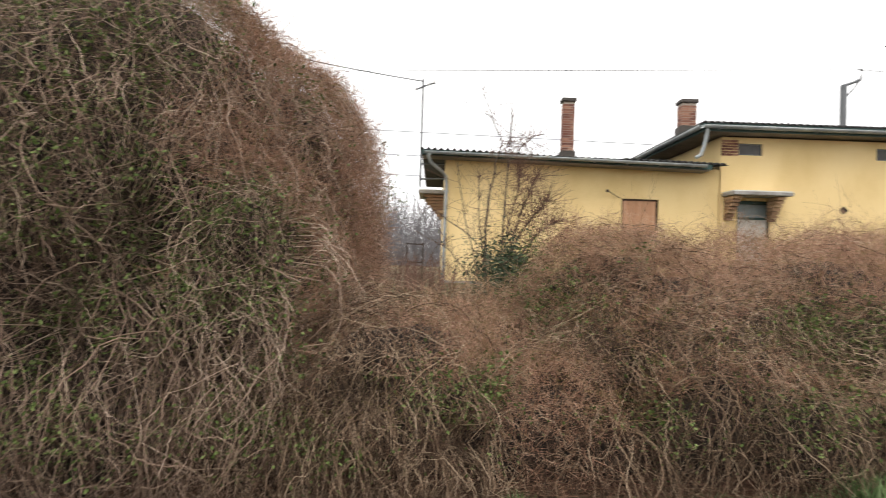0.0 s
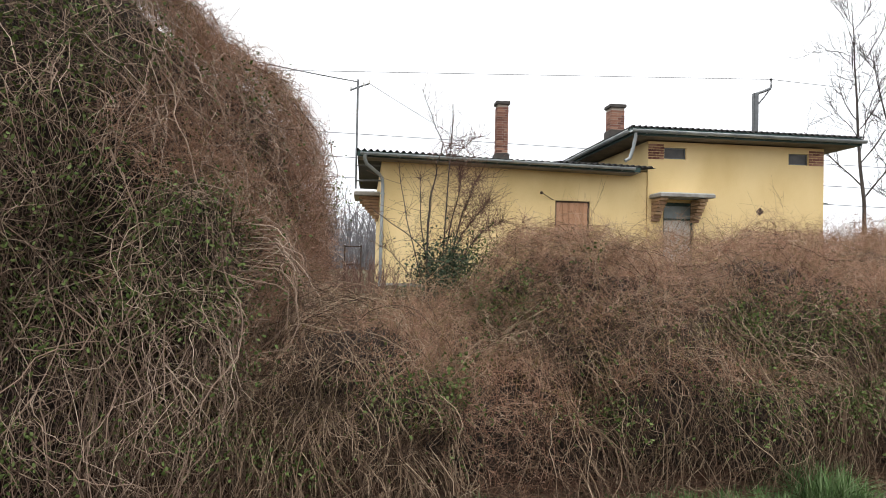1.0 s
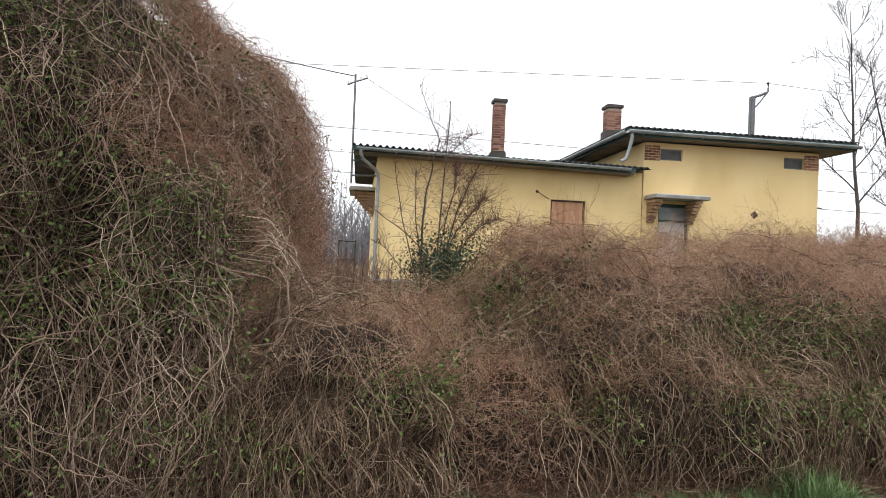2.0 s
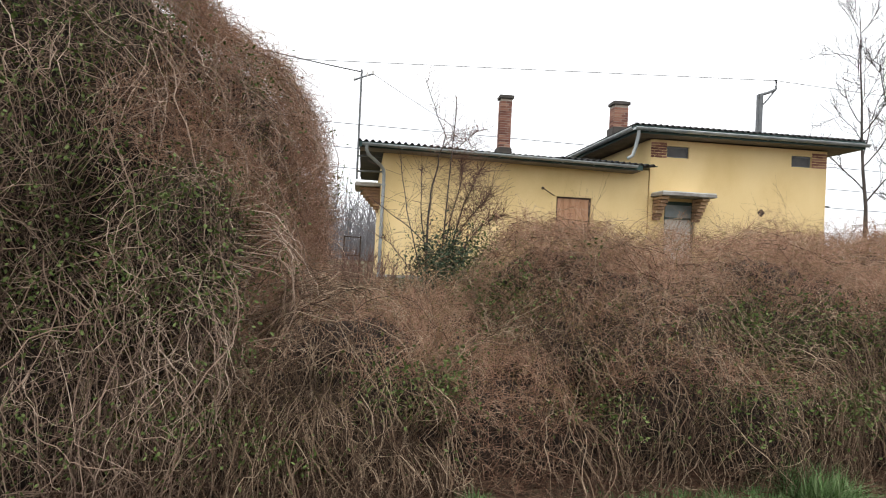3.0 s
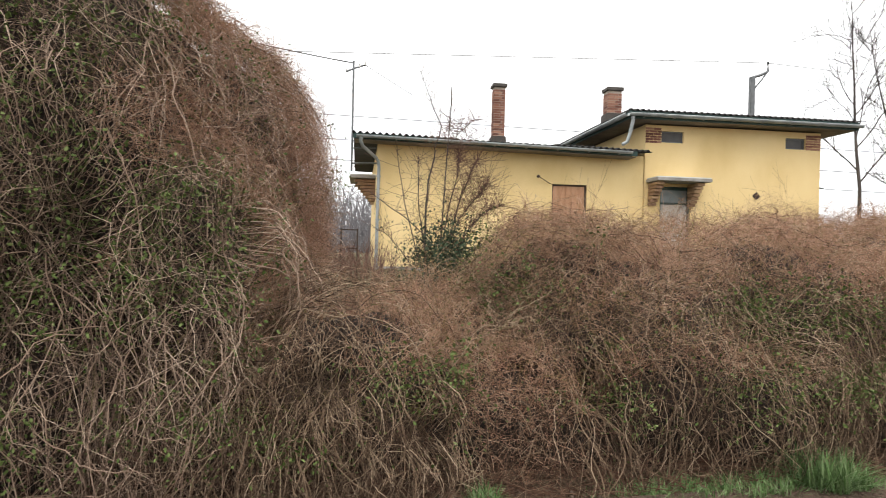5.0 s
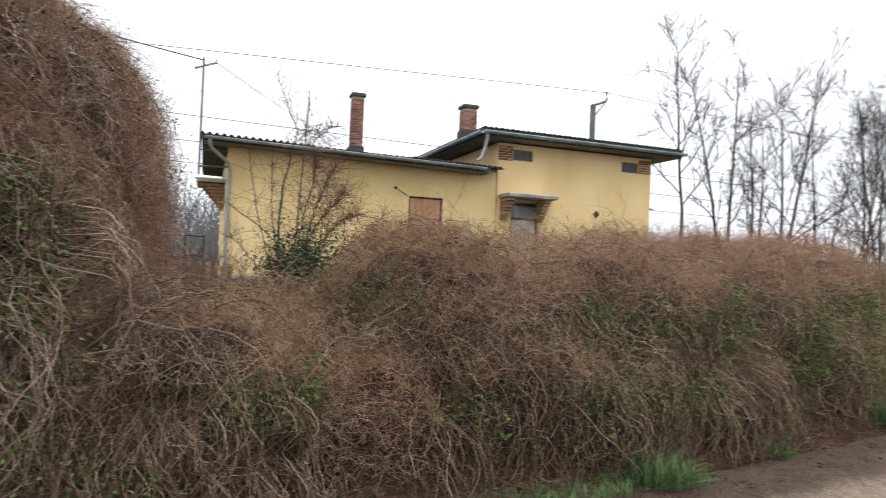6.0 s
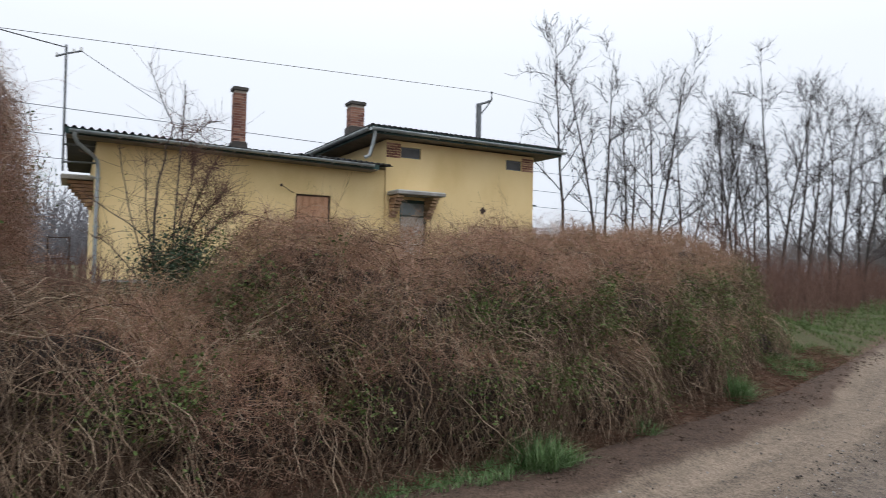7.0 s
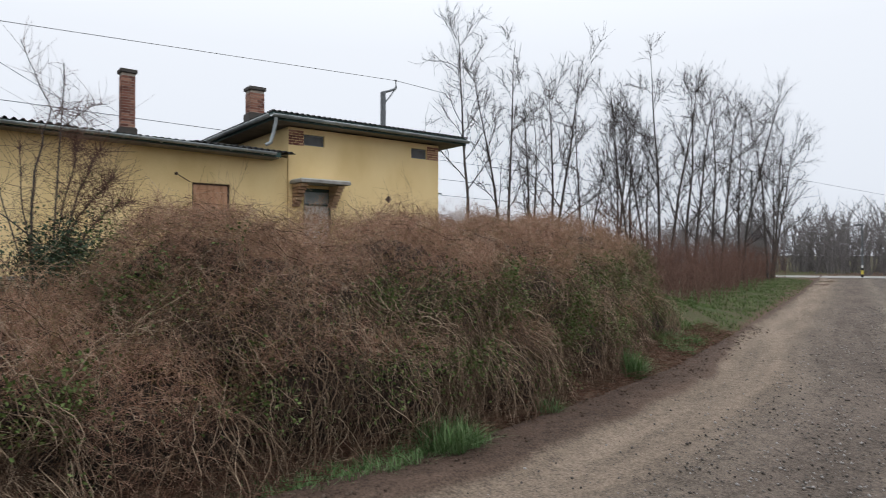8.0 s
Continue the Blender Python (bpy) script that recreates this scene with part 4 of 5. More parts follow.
chimney(4.0, 20.85, 0.37, 0.37, 4.75, 6.94, "slim red brick chimney on the low roof")
chimney(7.69, 20.56, 0.46, 0.46, 5.6, 6.95, "short red brick chimney on the high roof")
for x0, x1 in ((XM, VENT_A[0]), (VENT_B[1], X1)):
    for k in range(6):
        z = 4.955 + k * 0.077
        cut = 0.0 if k % 2 else 0.11
        xa = x0
        while xa < x1 - 0.03:
            xb = min(x1, xa + (0.245 if xa > x0 or not cut else 0.12))
            lay(house, (xa + xb) / 2, WALL_Y + 0.02, z, xb - xa - 0.012, 0.06, 0.064)
            xa = xb

# service pole bracketed to the gable
pole = thing("service_pole", "grey steel roof pole with crossarm and insulators", "utility pole")
tube_part("shaft", [(-0.585, 19.2, 3.80), (-0.588, 19.2, 5.2), (-0.595, 19.2, 6.96)], 0.03, STEEL, pole)
tube_part("stay", [(-0.62, 19.2, 4.03), (-0.3, 19.2, 4.04), (0.14, 19.2, 4.06)], 0.028, STEEL, pole)
tube_part("stay", [(-0.585, 19.2, 4.47), (-0.3, 19.2, 4.48), (0.14, 19.2, 4.49)], 0.025, STEEL, pole)
tube_part("crossarm", [(-0.80, 19.15, 6.63), (-0.59, 19.2, 6.74), (-0.26, 19.25, 6.88)], 0.025, STEEL, pole)
for x, z in ((-0.79, 6.63), (-0.27, 6.86), (-0.43, 6.79)):
    bm = bmesh.new()
    bmesh.ops.create_cone(bm, cap_ends=True, segments=10, radius1=0.035, radius2=0.025, depth=0.1, matrix=Matrix.Translation((x, 19.2, z + 0.05)))
    part("insulator", bm, PALE_CONCRETE, pole)


# ---------------------------------------------------------------- lines and masts
def line(name, a, b, sag, r, mat, label):
    t = np.linspace(0, 1, 25)[:, None]
    p = np.array(a) * (1 - t) + np.array(b) * t
    p[:, 2] -= sag * 4 * (t * (1 - t))[:, 0]
    ob = tube_part(name, p, r, mat, None, "", 5)
    return tagged(ob, label, "cable", "overhead lines")


line("service_cable", (-0.62, 19.2, 6.90), (-12.0, 19.0, 9.25), 0.25, 0.016, WIRE, "dark sagging service cable to the roof pole")
line("service_cable", (-0.27, 19.25, 6.88), (3.95, 21.6, 5.25), 0.05, 0.009, FAR_WIRE, "thin cable from the roof pole to the roof")
line("overhead_wire", (-40, 32, 9.40), (20.66, 32, 11.76), 0.0, 0.015, WIRE, "thin railway overhead wire")
line("overhead_wire", (20.66, 32, 11.76), (62, 32, 9.85), 0.05, 0.015, WIRE, "thin railway overhead wire")
for z in (7.92, 6.76, 5.78):
    line("overhead_wire", (-40, 32, z + 0.70), (46, 32, z - 0.90), 0.0, 0.018, FAR_WIRE, "thin pale overhead wire behind the house")
line("overhead_wire", (62, 32, 9.85), (150, 32, 8.9), 0.0, 0.02, FAR_WIRE, "thin pale overhead wire above the far woods")
mast = thing("railway_mast", "dark steel railway mast with angled top arm", "mast")
part("mast_column", box(19.69, 19.94, 31.9, 32.14, 0.6, 10.98, 0.02), STEEL, mast)
tube_part("top_arm", [(19.75, 32.0, 10.93), (20.2, 32.0, 11.08), (20.62, 32.0, 11.27), (20.68, 32.0, 11.36), (20.67, 32.0, 11.8)], 0.07, STEEL, mast)
tube_part("arm_stay", [(19.94, 32.0, 10.4), (20.25, 32.0, 10.75), (20.62, 32.0, 11.25)], 0.04, STEEL, mast)

far_pole = thing("line_pole", "grey pole carrying the far overhead wire", "utility pole")
tube_part("shaft", [(62, 32, -0.1), (62, 32, 5), (62, 32, 9.9)], 0.09, STEEL, far_pole)
tube_part("crossarm", [(61.3, 32, 9.75), (62, 32, 9.8), (62.7, 32, 9.75)], 0.04, STEEL, far_pole)

gate = thing("iron_gate", "dark rusted iron gate frame in the gap", "gate")
for x in (-0.72, -0.36):
    part("gate_post", box(x - 0.015, x + 0.015, 14.98, 15.01, 0.85, 2.06, 0.003), RUSTY, gate)
for z in (1.15, 1.62, 2.03):
    part("gate_rail", box(-0.72, -0.36, 14.985, 15.005, z - 0.012, z + 0.012, 0.003), RUSTY, gate)


# ---------------------------------------------------------------- bare trees
def tree_mesh(seed, height, crown_from=0.3, spread=0.3, limbs=16, lean=0.03, fork=0):
    """Trunk, limbs and twigs of a bare tree, each as verts and faces."""
    r = np.random.default_rng(seed)
    K = 10
    t = np.linspace(0, 1, K)

    def grow(p0, d, ln, segs, wob, upward):
        path = [p0]
        for _ in range(segs):
            d = d + r.normal(size=3) * wob + np.array([0, 0, upward])
            d = d / np.linalg.norm(d)
            path.append(path[-1] + d * ln / segs)
        return np.array(path)

    trunks = []
    base_r = height * 0.0078
    for k in range(1 + fork):
        d0 = np.array([r.normal() * (lean + 0.16 * (k > 0)), r.normal() * (lean + 0.16 * (k > 0)), 1.0])
        trunks.append(grow(np.array([r.normal() * 0.15 * k, r.normal() * 0.15 * k, -0.15]), d0 / np.linalg.norm(d0), height * (1 - 0.12 * k), K - 1, 0.045, 0.03))
    tv = tubes(np.array(trunks), base_r * (1 - t * 0.92)[None] ** 0.9, 7)
    l1, r1 = [], []
    for tr in trunks:
        for k in range(limbs):
            f = crown_from + (0.95 - crown_from) * (k + r.random()) / limbs
            i = f * (K - 1)
            a = int(i)
            p = tr[a] + (tr[min(a + 1, K - 1)] - tr[a]) * (i - a)
            ang = k * 2.4 + r.normal() * 0.5
            up = r.uniform(0.9, 1.9)
            d = np.array([math.cos(ang), math.sin(ang), up])
            ln = height * spread * r.uniform(0.6, 1.15) * (1.15 - f * 0.75)
            l1.append(grow(p, d / np.linalg.norm(d), ln, 6, 0.14, 0.06))
            r1.append(base_r * (1 - f * 0.85) * 0.5)
    l1, r1 = np.array(l1), np.array(r1)
    lv = tubes(l1, r1[:, None] * np.linspace(1, 0.3, 7)[None], 4)
    l2, r2 = [], []
    for path, rr in zip(l1, r1):
        for k in range(9):
            f = (0.15 + 0.85 * (k + r.random()) / 9) * 6
            a = min(int(f), 5)
            p = path[a] + (path[a + 1] - path[a]) * (f - a)
            d = (path[a + 1] - path[a])
            d = d / np.linalg.norm(d) + r.normal(size=3) * 0.5 + np.array([0, 0, 0.15])
            l2.append(grow(p, d / np.linalg.norm(d), height * spread * r.uniform(0.22, 0.5) * (1.1 - f / 12), 4, 0.13, 0.05))
            r2.append(max(0.0085, rr * 0.36))
    l2, r2 = np.array(l2), np.array(r2)
    l3 = []
    for path in l2:
        for k in range(4):
            f = (0.2 + 0.8 * (k + r.random()) / 4) * 4
            a = min(int(f), 3)
            p = path[a] + (path[a + 1] - path[a]) * (f - a)
            d = (path[a + 1] - path[a])
            d = d / np.linalg.norm(d) + r.normal(size=3) * 0.5 + np.array([0, 0, 0.1])
            l3.append(grow(p, d / np.linalg.norm(d), height * spread * r.uniform(0.09, 0.22), 2, 0.15, 0.03))
    l3 = np.array(l3)
    v2 = tubes(l2, r2[:, None] * np.linspace(1, 0.45, 5)[None], 3)
    v3 = tubes(l3, np.array([[0.0078, 0.0068, 0.005]]).repeat(len(l3), 0), 3)
    return tv, lv, (np.concatenate([v2[0], v3[0]]), np.concatenate([v2[1], v3[1] + len(v2[0])]))


def tree(label, m, seed, height, **kw):
    root = thing("bare_tree", label, "tree", "row of bare trees")
    tv, lv, wv = tree_mesh(seed, height, **kw)
    array_part("trunk", *tv, BARK, root, smooth=True)
    array_part("branchwork", *lv, BARK, root)
    array_part("crown", *wv, TWIG, root)
    root.matrix_basis = m
    return root


TREE_BASES = [tree("slender bare tree with upright grey limbs", pose(16.6, 20.6, 0.6), 21, 10.9, crown_from=0.34, spread=0.26, limbs=15, lean=0.004),
              tree("bare twin-stemmed tree with fine twigs", pose(19.55, 21.5, 0.5), 12, 10.9, crown_from=0.28, spread=0.22, limbs=10, fork=1),
              tree("dense bare tree with many upright limbs", pose(22.5, 21.6, 0.3), 13, 11.2, crown_from=0.22, spread=0.34, limbs=11, fork=1),
              tree("broad bare tree with a crooked crown", pose(33.6, 21.3, 0.0), 14, 12.4, crown_from=0.14, spread=0.33, limbs=12, fork=1)]
ROWS_OF_TREES = [(1, 21.0, 21.6, 9.6, 70), (1, 24.8, 21.6, 9.4, 150), (2, 28.3, 22.3, 10.9, 40), (2, 29.9, 22.4, 11.2, 200), (1, 31.3, 21.5, 13.0, 120),
                 (3, 36.8, 21.5, 12.6, 10), (3, 40.4, 21.6, 12.3, 260), (3, 43.6, 21.6, 11.9, 30), (2, 46.0, 22.4, 10.6, 310), (2, 33.0, 23.5, 10.5, 170)]
HEIGHTS = [10.9, 10.9, 11.2, 12.4]
for b, x, y, h, turn in ROWS_OF_TREES:
    copy_thing(TREE_BASES[b], pose(x, y, float(ground_z(x, y)) - 0.05, 0, 0, turn) @ Matrix.Scale(h / HEIGHTS[b], 4))


roadside = tree("bare roadside tree with a limb over the road", pose(9.5, -2.4, -0.05), 31, 8.5, crown_from=0.35, spread=0.26, limbs=12)
limb = np.array([(0.0, 0.0, 3.4), (0.5, 1.4, 3.9), (1.0, 2.8, 4.25), (1.5, 4.2, 4.5), (1.75, 5.2, 4.62), (1.85, 5.95, 4.66)])
array_part("overhanging_limb", *tubes(limb[None], np.array([[0.05, 0.04, 0.03, 0.018, 0.01, 0.005]]), 5), BARK, roadside)
for k, (dx, dz) in enumerate(((0.5, 0.06), (-0.4, 0.16), (0.3, -0.16))):
    side_twig = limb[3 + k % 2] + np.array([(0, 0, 0), (dx * 0.4, 0.35, dz * 0.5), (dx, 0.8, dz)])
    array_part("limb_twig", *tubes(side_twig[None], np.array([[0.009, 0.007, 0.004]]), 4), BARK, roadside)


def twig_field(name, label, spots, height, per, mat, category="scrub", rad=0.006):
    """Scrub or far woods: clusters of upright branching stems."""
    spots = np.asarray(spots, float)
    n = len(spots) * per
    base = np.repeat(spots, per, 0) + np.concatenate([rng.normal(size=(n, 2)) * 0.35, np.zeros((n, 1))], 1)
    h = rng.uniform(*height, n)[:, None]
    d = np.concatenate([rng.normal(size=(n, 2)) * 0.16, np.ones((n, 1))], 1)
    t = np.linspace(0, 1, 5)
    path = base[:, None] + (d * h)[:, None] * t[:, None] + (rng.normal(size=(n, 3)) * [0.12, 0.12, 0] * h)[:, None] * (t * t)[:, None]
    v1, f1 = tubes(path, rad * np.linspace(1.3, 0.4, 5)[None] * (0.6 + 0.4 * rng.random((n, 1))))
    m = n * 5
    src = rng.integers(0, n, m)
    f = rng.uniform(0.25, 0.95, m) * 4
    a = np.minimum(f.astype(int), 3)
    p = path[src, a] + (path[src, a + 1] - path[src, a]) * (f - a)[:, None]
    d2 = rng.normal(size=(m, 3)) * 0.5 + np.array([0, 0, 0.8])
    d2 /= np.linalg.norm(d2, axis=1, keepdims=True)
    l2 = (h[src, 0] * rng.uniform(0.12, 0.38, m))[:, None]
    t2 = np.linspace(0, 1, 3)
    path2 = p[:, None] + (d2 * l2)[:, None] * t2[:, None] + (rng.normal(size=(m, 3)) * 0.2 * l2)[:, None] * (t2 * t2)[:, None]
    v2, f2 = tubes(path2, rad * np.array([[0.7, 0.5, 0.3]]))
    ob = array_part(name, np.concatenate([v1, v2]), np.concatenate([f1, f2 + len(v1)]), mat)
    return tagged(ob, label, category, kind="stuff")


s = rng.random(260)
sx = 12.0 + s * 36
sy = edge_y(sx) + 2.6 + rng.random(260) * 3.5
twig_field("scrub", "reddish-brown leafless scrub behind the grass verge", np.stack([sx, sy, ground_z(sx, sy)], -1), (0.8, 2.3), 6, SCRUB, rad=0.008)
sx, sy = -6 + rng.random(90) * 6.1, 9 + rng.random(90) * 9
twig_field("scrub", "brown leafless scrub in the gap beside the house", np.stack([sx, sy, ground_z(sx, sy)], -1), (0.3, 0.8), 9, SCRUB, rad=0.006)
sx, sy = 14.5 + rng.random(46) * 15, 16.5 + rng.random(46) * 2.5
twig_field("scrub", "pale brown twiggy scrub under the row of trees", np.stack([sx, sy, ground_z(sx, sy)], -1), (1.3, 2.6), 10, SCRUB, rad=0.006)
s = rng.random(420)
wx, wy = 60 + rng.random(420) * 22, -12 + s * 62
twig_field("far_woods", "bare woods beyond the far road, haze put into their grey-brown", np.stack([wx, wy, wx * 0], -1), (2.5, 6.6), 5, FAR_TWIG, "woods", 0.045)
wx = -45 + rng.random(620) * 50
wy = 60 + rng.random(620) * 26
twig_field("far_woods", "bare woods behind the railway, haze put into their pale grey", np.stack([wx, wy, wx * 0], -1), (3, 8.0), 4, HAZY_TWIG, "woods", 0.055)


# ---------------------------------------------------------------- shrub before the house
shrub = thing("shrub", "leggy bare shrub with dark ivy round its foot", "shrub")
SB = np.array([0.84, 11.0, 0.9])


def shoot(points, k=13):
    """A smooth wavering shoot through a few (x, y, z) offsets from the shrub's foot."""
    p = np.asarray(points, float)
    u = np.linspace(0, len(p) - 1, k)
    q = np.stack([np.interp(u, np.arange(len(p)), p[:, i]) for i in range(3)], -1)
    q[1:-1] = (q[:-2] + 2 * q[1:-1] + q[2:]) / 4
    return SB + q + np.cumsum(rng.normal(size=q.shape) * 0.008, 0)


SHOOTS = [([(-0.05, 0, 0), (-0.09, 0, 1.2), (-0.08, 0.05, 1.85), (0.03, 0.1, 2.4)], 0.024),
          ([(0.03, 0.1, 2.4), (0.14, 0.1, 2.78), (-0.06, 0.1, 3.15), (-0.25, 0.1, 3.72)], 0.010),
          ([(0.1, 0, 0), (0.2, 0.1, 1.4), (0.25, 0.1, 2.5), (0.28, 0.1, 3.45)], 0.015),
          ([(-0.1, 0, 0.3), (-0.42, -0.1, 1.35), (-0.54, -0.1, 1.95), (-0.6, -0.1, 2.4)], 0.011),
          ([(0.0, 0, 0.2), (-0.2, 0.1, 1.2), (-0.2, 0.1, 1.75), (-0.22, 0.1, 2.2)], 0.012),
          ([(0.05, -0.2, 0.8), (-0.45, -0.2, 1.28), (-0.85, -0.2, 1.52), (-1.05, -0.2, 1.64)], 0.011),
          ([(0.15, 0, 0.2), (0.45, 0, 1.55), (0.62, 0, 2.0), (0.75, 0.1, 2.25)], 0.013),
          ([(0.1, 0.2, 0.4), (0.5, 0.2, 1.3), (0.85, 0.2, 1.75), (1.0, 0.2, 1.95)], 0.011),
          ([(0.1, 0.1, 0.3), (0.3, 0.2, 1.5), (0.42, 0.2, 2.1), (0.40, 0.2, 2.45)], 0.012),
          ([(0.25, 0.1, 2.5), (0.45, 0.1, 2.72), (0.66, 0.1, 2.88), (0.86, 0.1, 2.96)], 0.007),
          ([(0.12, 0.1, 2.6), (0.30, 0.1, 2.80), (0.50, 0.1, 2.76), (0.72, 0.1, 2.60)], 0.006),
          ([(-0.1, 0, 0.2), (-0.5, 0.1, 0.75), (-0.75, 0.1, 1.0), (-0.9, 0.1, 1.05)], 0.009),
          ([(0.2, 0, 0.3), (0.65, -0.1, 1.1), (0.95, -0.1, 1.4), (1.25, -0.1, 1.5)], 0.010)]
path = np.stack([shoot(p) for p, _ in SHOOTS])
for one, (_, r) in zip(path, SHOOTS):
    array_part("stem", *tubes(one[None], np.linspace(r, r * 0.45, 13)[None], 5), BARK, shrub)
m = 1700
share = np.array([0.8, 0.8, 0.9, 0.4, 0.7, 0.3, 2.6, 3.0, 2.2, 0.9, 0.8, 0.6, 2.8])
src, fpos = rng.choice(len(SHOOTS), m, p=share / share.sum()), rng.uniform(0.12, 1.0, m) * 12
a = np.minimum(fpos.astype(int), 11)
p = path[src, a] + (path[src, a + 1] - path[src, a]) * (fpos - a)[:, None]
d2 = rng.normal(size=(m, 3)) * 0.65 + np.array([0.1, 0, 0.35])
l2 = rng.uniform(0.1, 0.42, m)[:, None]
t2 = np.linspace(0, 1, 5)
path2 = p[:, None] + (d2 * l2)[:, None] * t2[:, None] + (rng.normal(size=(m, 3)) * 0.3 * l2)[:, None] * (t2 ** 2)[:, None]
v, f = tubes(path2, np.array([[0.0036, 0.0032, 0.0028, 0.0023, 0.0016]]))
array_part("twig_spray", v, f, SCRUB, shrub)
p = SB + np.array([0.27, -0.1, 0.6]) + rng.normal(size=(5400, 3)) * [0.3, 0.24, 0.27]
v, f = leaves(p, rng.normal(size=(5400, 3)), 0.028)
array_part("ivy", v, f, IVY, shrub, "dark glossy ivy leaves")
p = path2[path2[:, 3, 2] < 2.9, 3]
v, f = leaves(p + rng.normal(size=p.shape) * 0.03, rng.normal(size=p.shape), 0.012)
tagged(array_part("sprouting_leaf", v, f, LEAF, shrub), kind="stuff")


# ---------------------------------------------------------------- grass, litter, stones
def blades(px, py, length, width, lean=0.5):
    n = len(px)
    z = ground_z(px, py)
    z = np.where(py < edge_y(px), 0.01, z)
    base = np.stack([px, py, z], -1)
    a = rng.random(n) * 6.283
    out = np.stack([np.cos(a), np.sin(a), np.zeros(n)], -1)
    ln = rng.uniform(*length, n)[:, None]
    k = rng.uniform(0.1, lean, n)[:, None]
    t = np.array([0, 0.4, 0.75, 1.0])
    path = base[:, None] + out[:, None] * (k * ln)[:, None] * (t ** 2)[:, None] + np.array([0, 0, 1.0]) * (ln * (1 - k * 0.3))[:, None] * (t - 0.25 * k * t ** 2)[..., None][:, :, 0][:, :, None]
    w = np.stack([-np.sin(a), np.cos(a), np.zeros(n)], -1)[:, None] * (width * np.array([1, 0.9, 0.6, 0.08]))[:, None] / 2
    v = np.stack([path - w, path + w], 2).reshape(-1, 3)
    q = np.arange(n)[:, None, None] * 8 + np.arange(3)[None, :, None] * 2 + np.array([0, 1, 3, 2])
    return v, q.reshape(-1, 4)


def tuft(x, y, r, n, length, label="fresh green grass tuft at the foot of the hedge"):
    a, q = rng.random(n) * 6.283, r * np.sqrt(rng.random(n))
    px, py = x + np.cos(a) * q, y + np.sin(a) * q
    ob = array_part("grass_tuft", *blades(px, py, length, 0.008, 1.15), TUFT)
    return tagged(ob, label, "grass", "grass tufts", "stuff")


tuft(3.0, 4.64, 0.19, 900, (0.18, 0.44))
tuft(3.18, 4.60, 0.12, 300, (0.12, 0.32))
tuft(2.62, 4.60, 0.15, 460, (0.09, 0.22))
tuft(2.35, 4.58, 0.16, 420, (0.08, 0.20))
tuft(2.05, 4.56, 0.16, 400, (0.07, 0.18))
tuft(1.75, 4.54, 0.14, 300, (0.06, 0.16))
tuft(1.5, 4.55, 0.12, 160, (0.04, 0.11))
tuft(3.32, 4.66, 0.16, 260, (0.06, 0.18))
tuft(4.62, 5.02, 0.11, 320, (0.12, 0.30))
tuft(6.95, 5.70, 0.17, 700, (0.18, 0.46))
tuft(0.52, 4.55, 0.09, 240, (0.08, 0.22))
tuft(9.3, 6.55, 0.3, 500, (0.08, 0.22))
tuft(10.2, 7.0, 0.35, 600, (0.08, 0.24))
n = 900
px = 1.2 + rng.random(n) ** 0.7 * 1.9
py = edge_y(px) + 0.05 + rng.random(n) * 0.3
tagged(array_part("grass_fringe", *blades(px, py, (0.03, 0.13), 0.006, 0.8), TUFT), "short green grass fringe along the road edge", "grass", kind="stuff")
n = 26000
px = 9.5 + rng.random(n) ** 1.5 * 34
py = edge_y(px) + 0.35 - 0.35 * smooth01(9.5, 12, px) + rng.random(n) ** 0.8 * (1.2 + 2.6 * smooth01(10, 15, px))
ok = lumps(px, py, 1.6) + 0.4 * lumps(px, py, 4.1) > -0.2 + 0.5 * rng.random(n) - 0.25 * smooth01(14, 20, px)
tagged(array_part("verge_grass", *blades(px[ok], py[ok], (0.04, 0.15), 0.014, 0.8), GRASS), "short green grass of the road verge", "grass", kind="stuff")

n = 9500
px = -3.5 + rng.random(n) ** 1.3 * 16
py = edge_y(px) + 0.05 + rng.random(n) * 0.75
pz = ground_z(px, py) + rng.random(n) ** 2 * 0.13 + 0.01
d = rng.normal(size=(n, 3)) * [1, 1, 0.35]
d *= rng.uniform(0.05, 0.22, n)[:, None]
path = np.stack([px, py, pz], -1)[:, None] + d[:, None] * np.array([-0.5, 0, 0.5])[:, None] + (rng.normal(size=(n, 3)) * 0.012)[:, None] * np.array([0, 1, 0])[:, None]
tagged(array_part("leaf_litter", *tubes(path, np.array([[0.002, 0.003, 0.0015]])), LITTER), "reddish dead stems and litter below the hedge", "litter", kind="stuff")

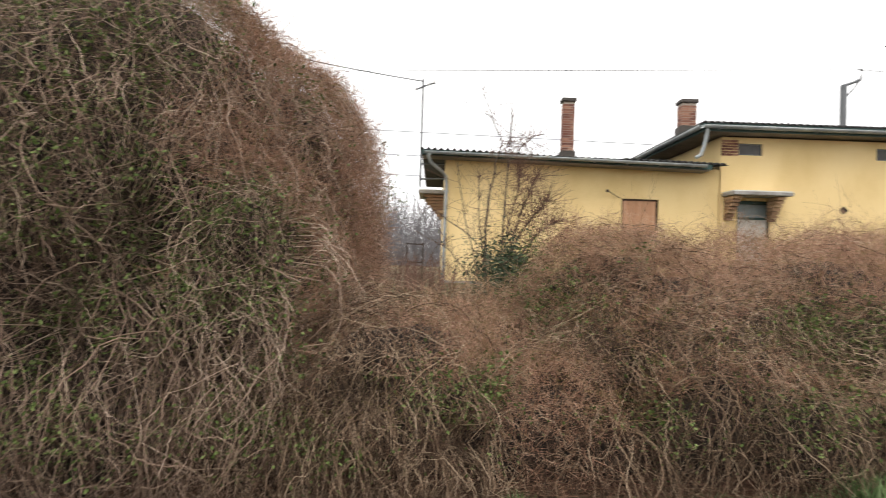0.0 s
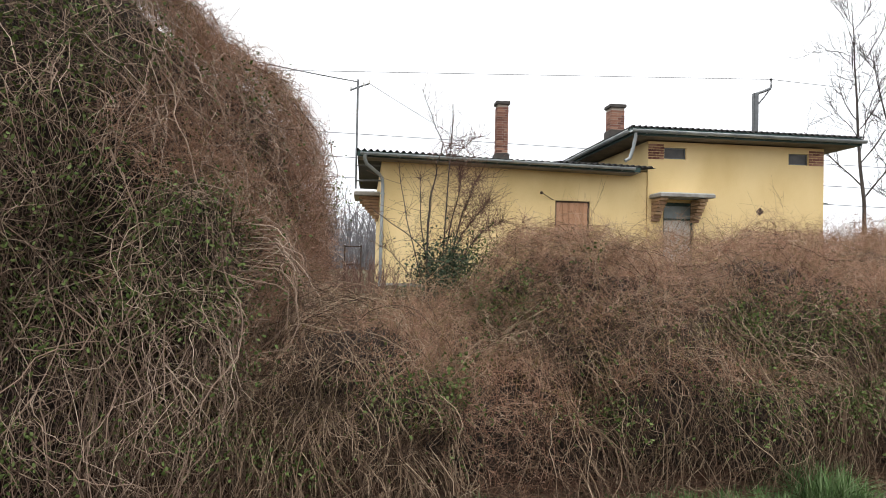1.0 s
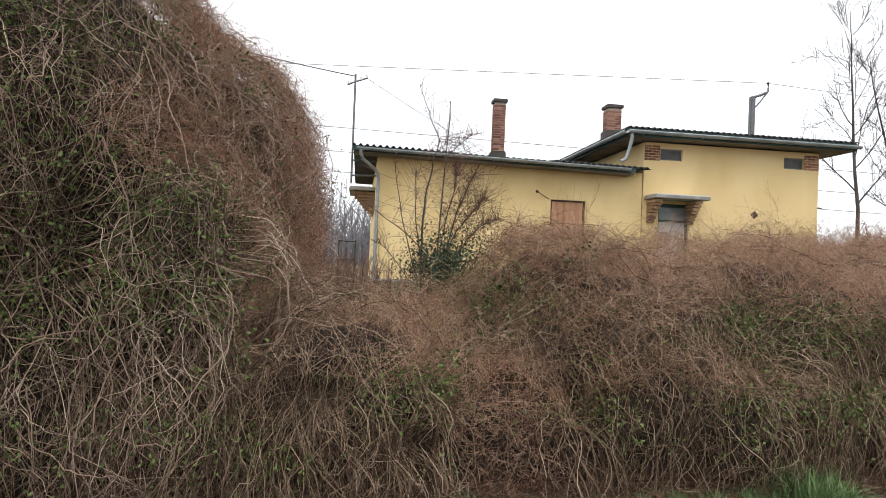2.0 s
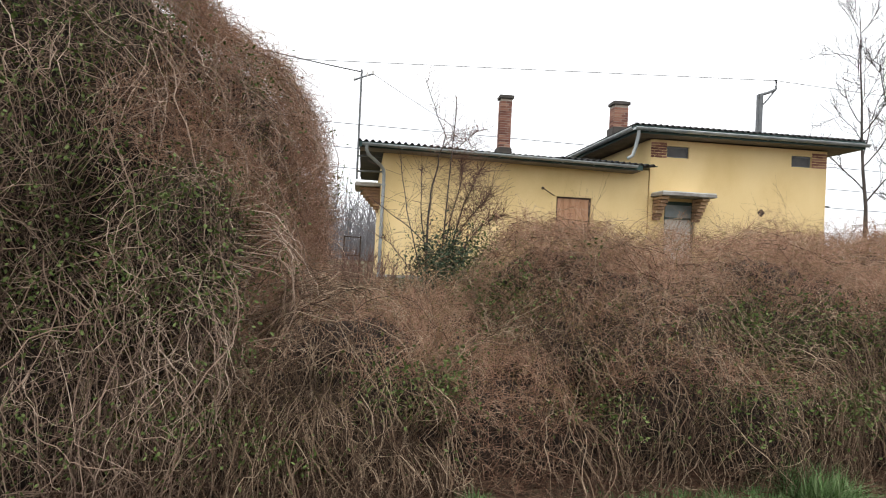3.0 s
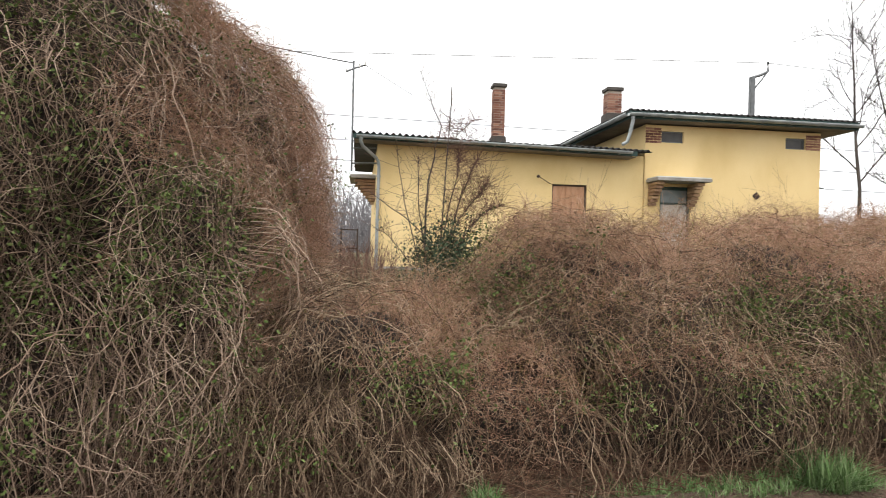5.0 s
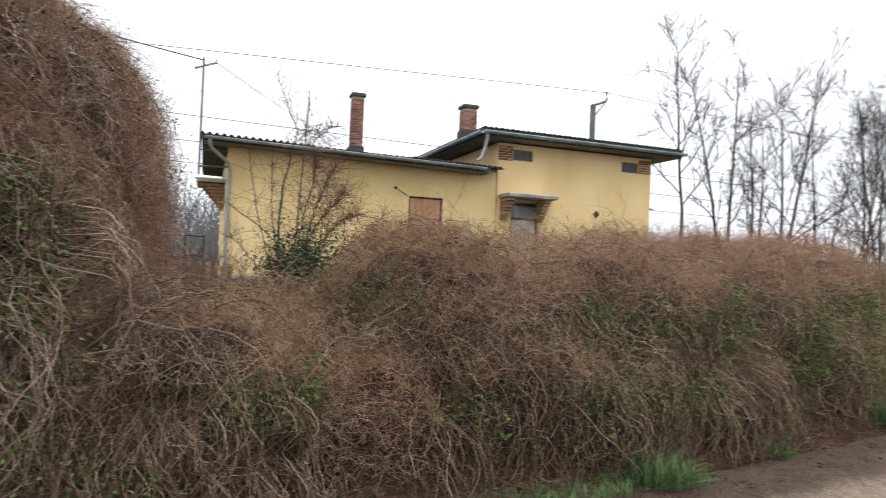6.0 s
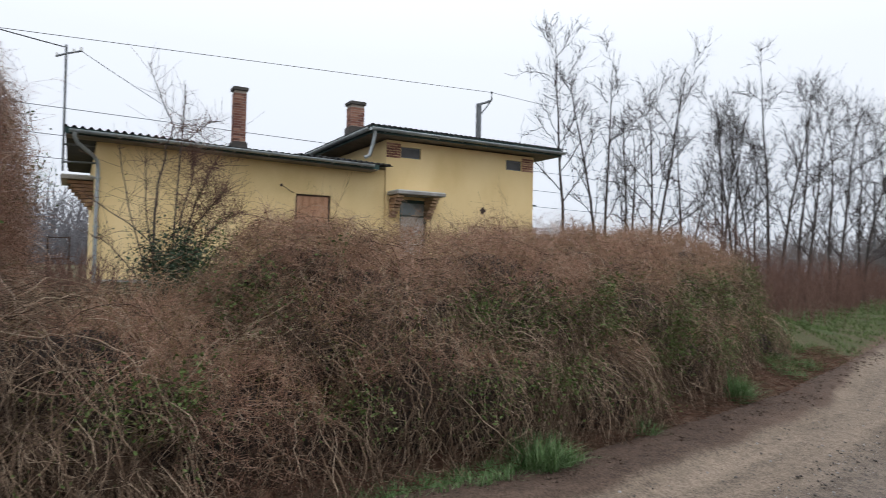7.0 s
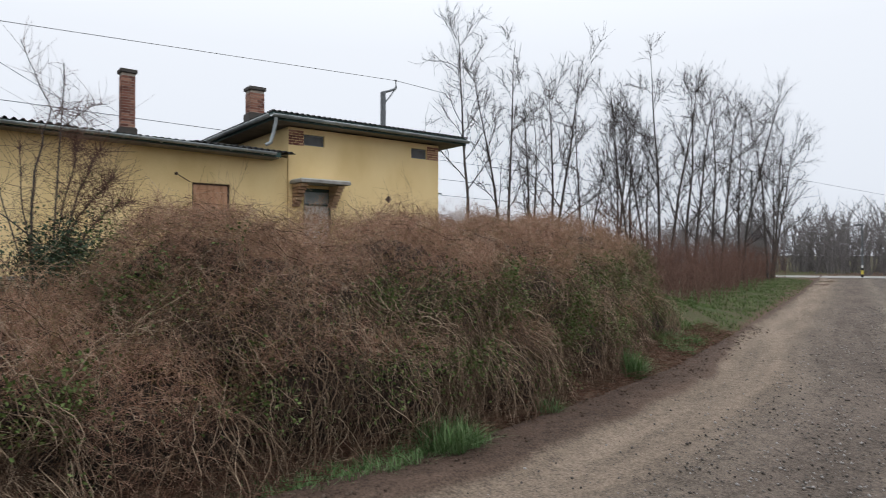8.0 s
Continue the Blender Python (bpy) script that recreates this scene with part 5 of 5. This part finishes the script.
n = 42000
o = 1.3 + rng.random(n) ** 0.8 * 4.2
o = np.where(rng.random(n) < 0.02, 0.6 + rng.random(n) * 0.8, o)
px = 1.0 + rng.random(n) ** 1.5 * 22
px = np.where(rng.random(n) < 0.4, -10 + rng.random(n) * 17, px)
py = edge_y(px) - o
size = 0.0035 + 0.014 * rng.random(n) ** 3
octa = np.array([(1, 0, 0), (-1, 0, 0), (0, 1, 0), (0, -1, 0), (0, 0, 1), (0, 0, -1)], float)
of = np.array([(0, 2, 4), (2, 1, 4), (1, 3, 4), (3, 0, 4), (2, 0, 5), (1, 2, 5), (3, 1, 5), (0, 3, 5)])
v = (octa[None] * rng.uniform(0.6, 1.3, (n, 6, 1)) * size[:, None, None] * [1, 1, 0.7]) + np.stack([px, py, 0.03 + size * 0.3], -1)[:, None]
f = (np.arange(n)[:, None, None] * 6 + of).reshape(-1, 3)
tagged(array_part("road_stones", v.reshape(-1, 3), f, STONE), "loose grey and pale stones on the road", "stones", kind="stuff")

n = 1500
px = 1.0 + rng.random(n) ** 1.4 * 13
py = edge_y(px) - rng.normal(size=n) * 0.16 - 0.12
size = 0.006 + 0.02 * rng.random(n) ** 4
v = (octa[None] * rng.uniform(0.6, 1.3, (n, 6, 1)) * size[:, None, None] * [1, 1, 0.7]) + np.stack([px, py, 0.065 + size * 0.2], -1)[:, None]
f = (np.arange(n)[:, None, None] * 6 + of).reshape(-1, 3)
tagged(array_part("soil_clods", v.reshape(-1, 3), f, CLOD), "dark crumbs of soil along the road edge", "soil", kind="stuff")

# lamp post with painted bands at the road's far end
lamp = thing("street_lamp", "grey street lamp post with yellow and black bands", "lamp", at=(53.2, 19.35, 0.0))
tube_part("post", [(0, 0, 0), (0, 0, 2), (0, 0, 3.9)], 0.06, STEEL, lamp)
tube_part("band", [(0, 0, 0.02), (0, 0, 0.25)], 0.09, BLACK, lamp, "black band")
tube_part("band", [(0, 0, 0.26), (0, 0, 0.55)], 0.09, YELLOW, lamp, "yellow band")
tube_part("band", [(0, 0, 0.56), (0, 0, 0.72)], 0.09, BLACK, lamp, "black band")
tube_part("band", [(0, 0, 0.73), (0, 0, 0.95)], 0.075, PALE_CONCRETE, lamp, "pale band")
part("lamp_head", box(-0.08, 0.08, -0.1, 0.42, 3.82, 3.94, 0.02), STEEL, lamp)
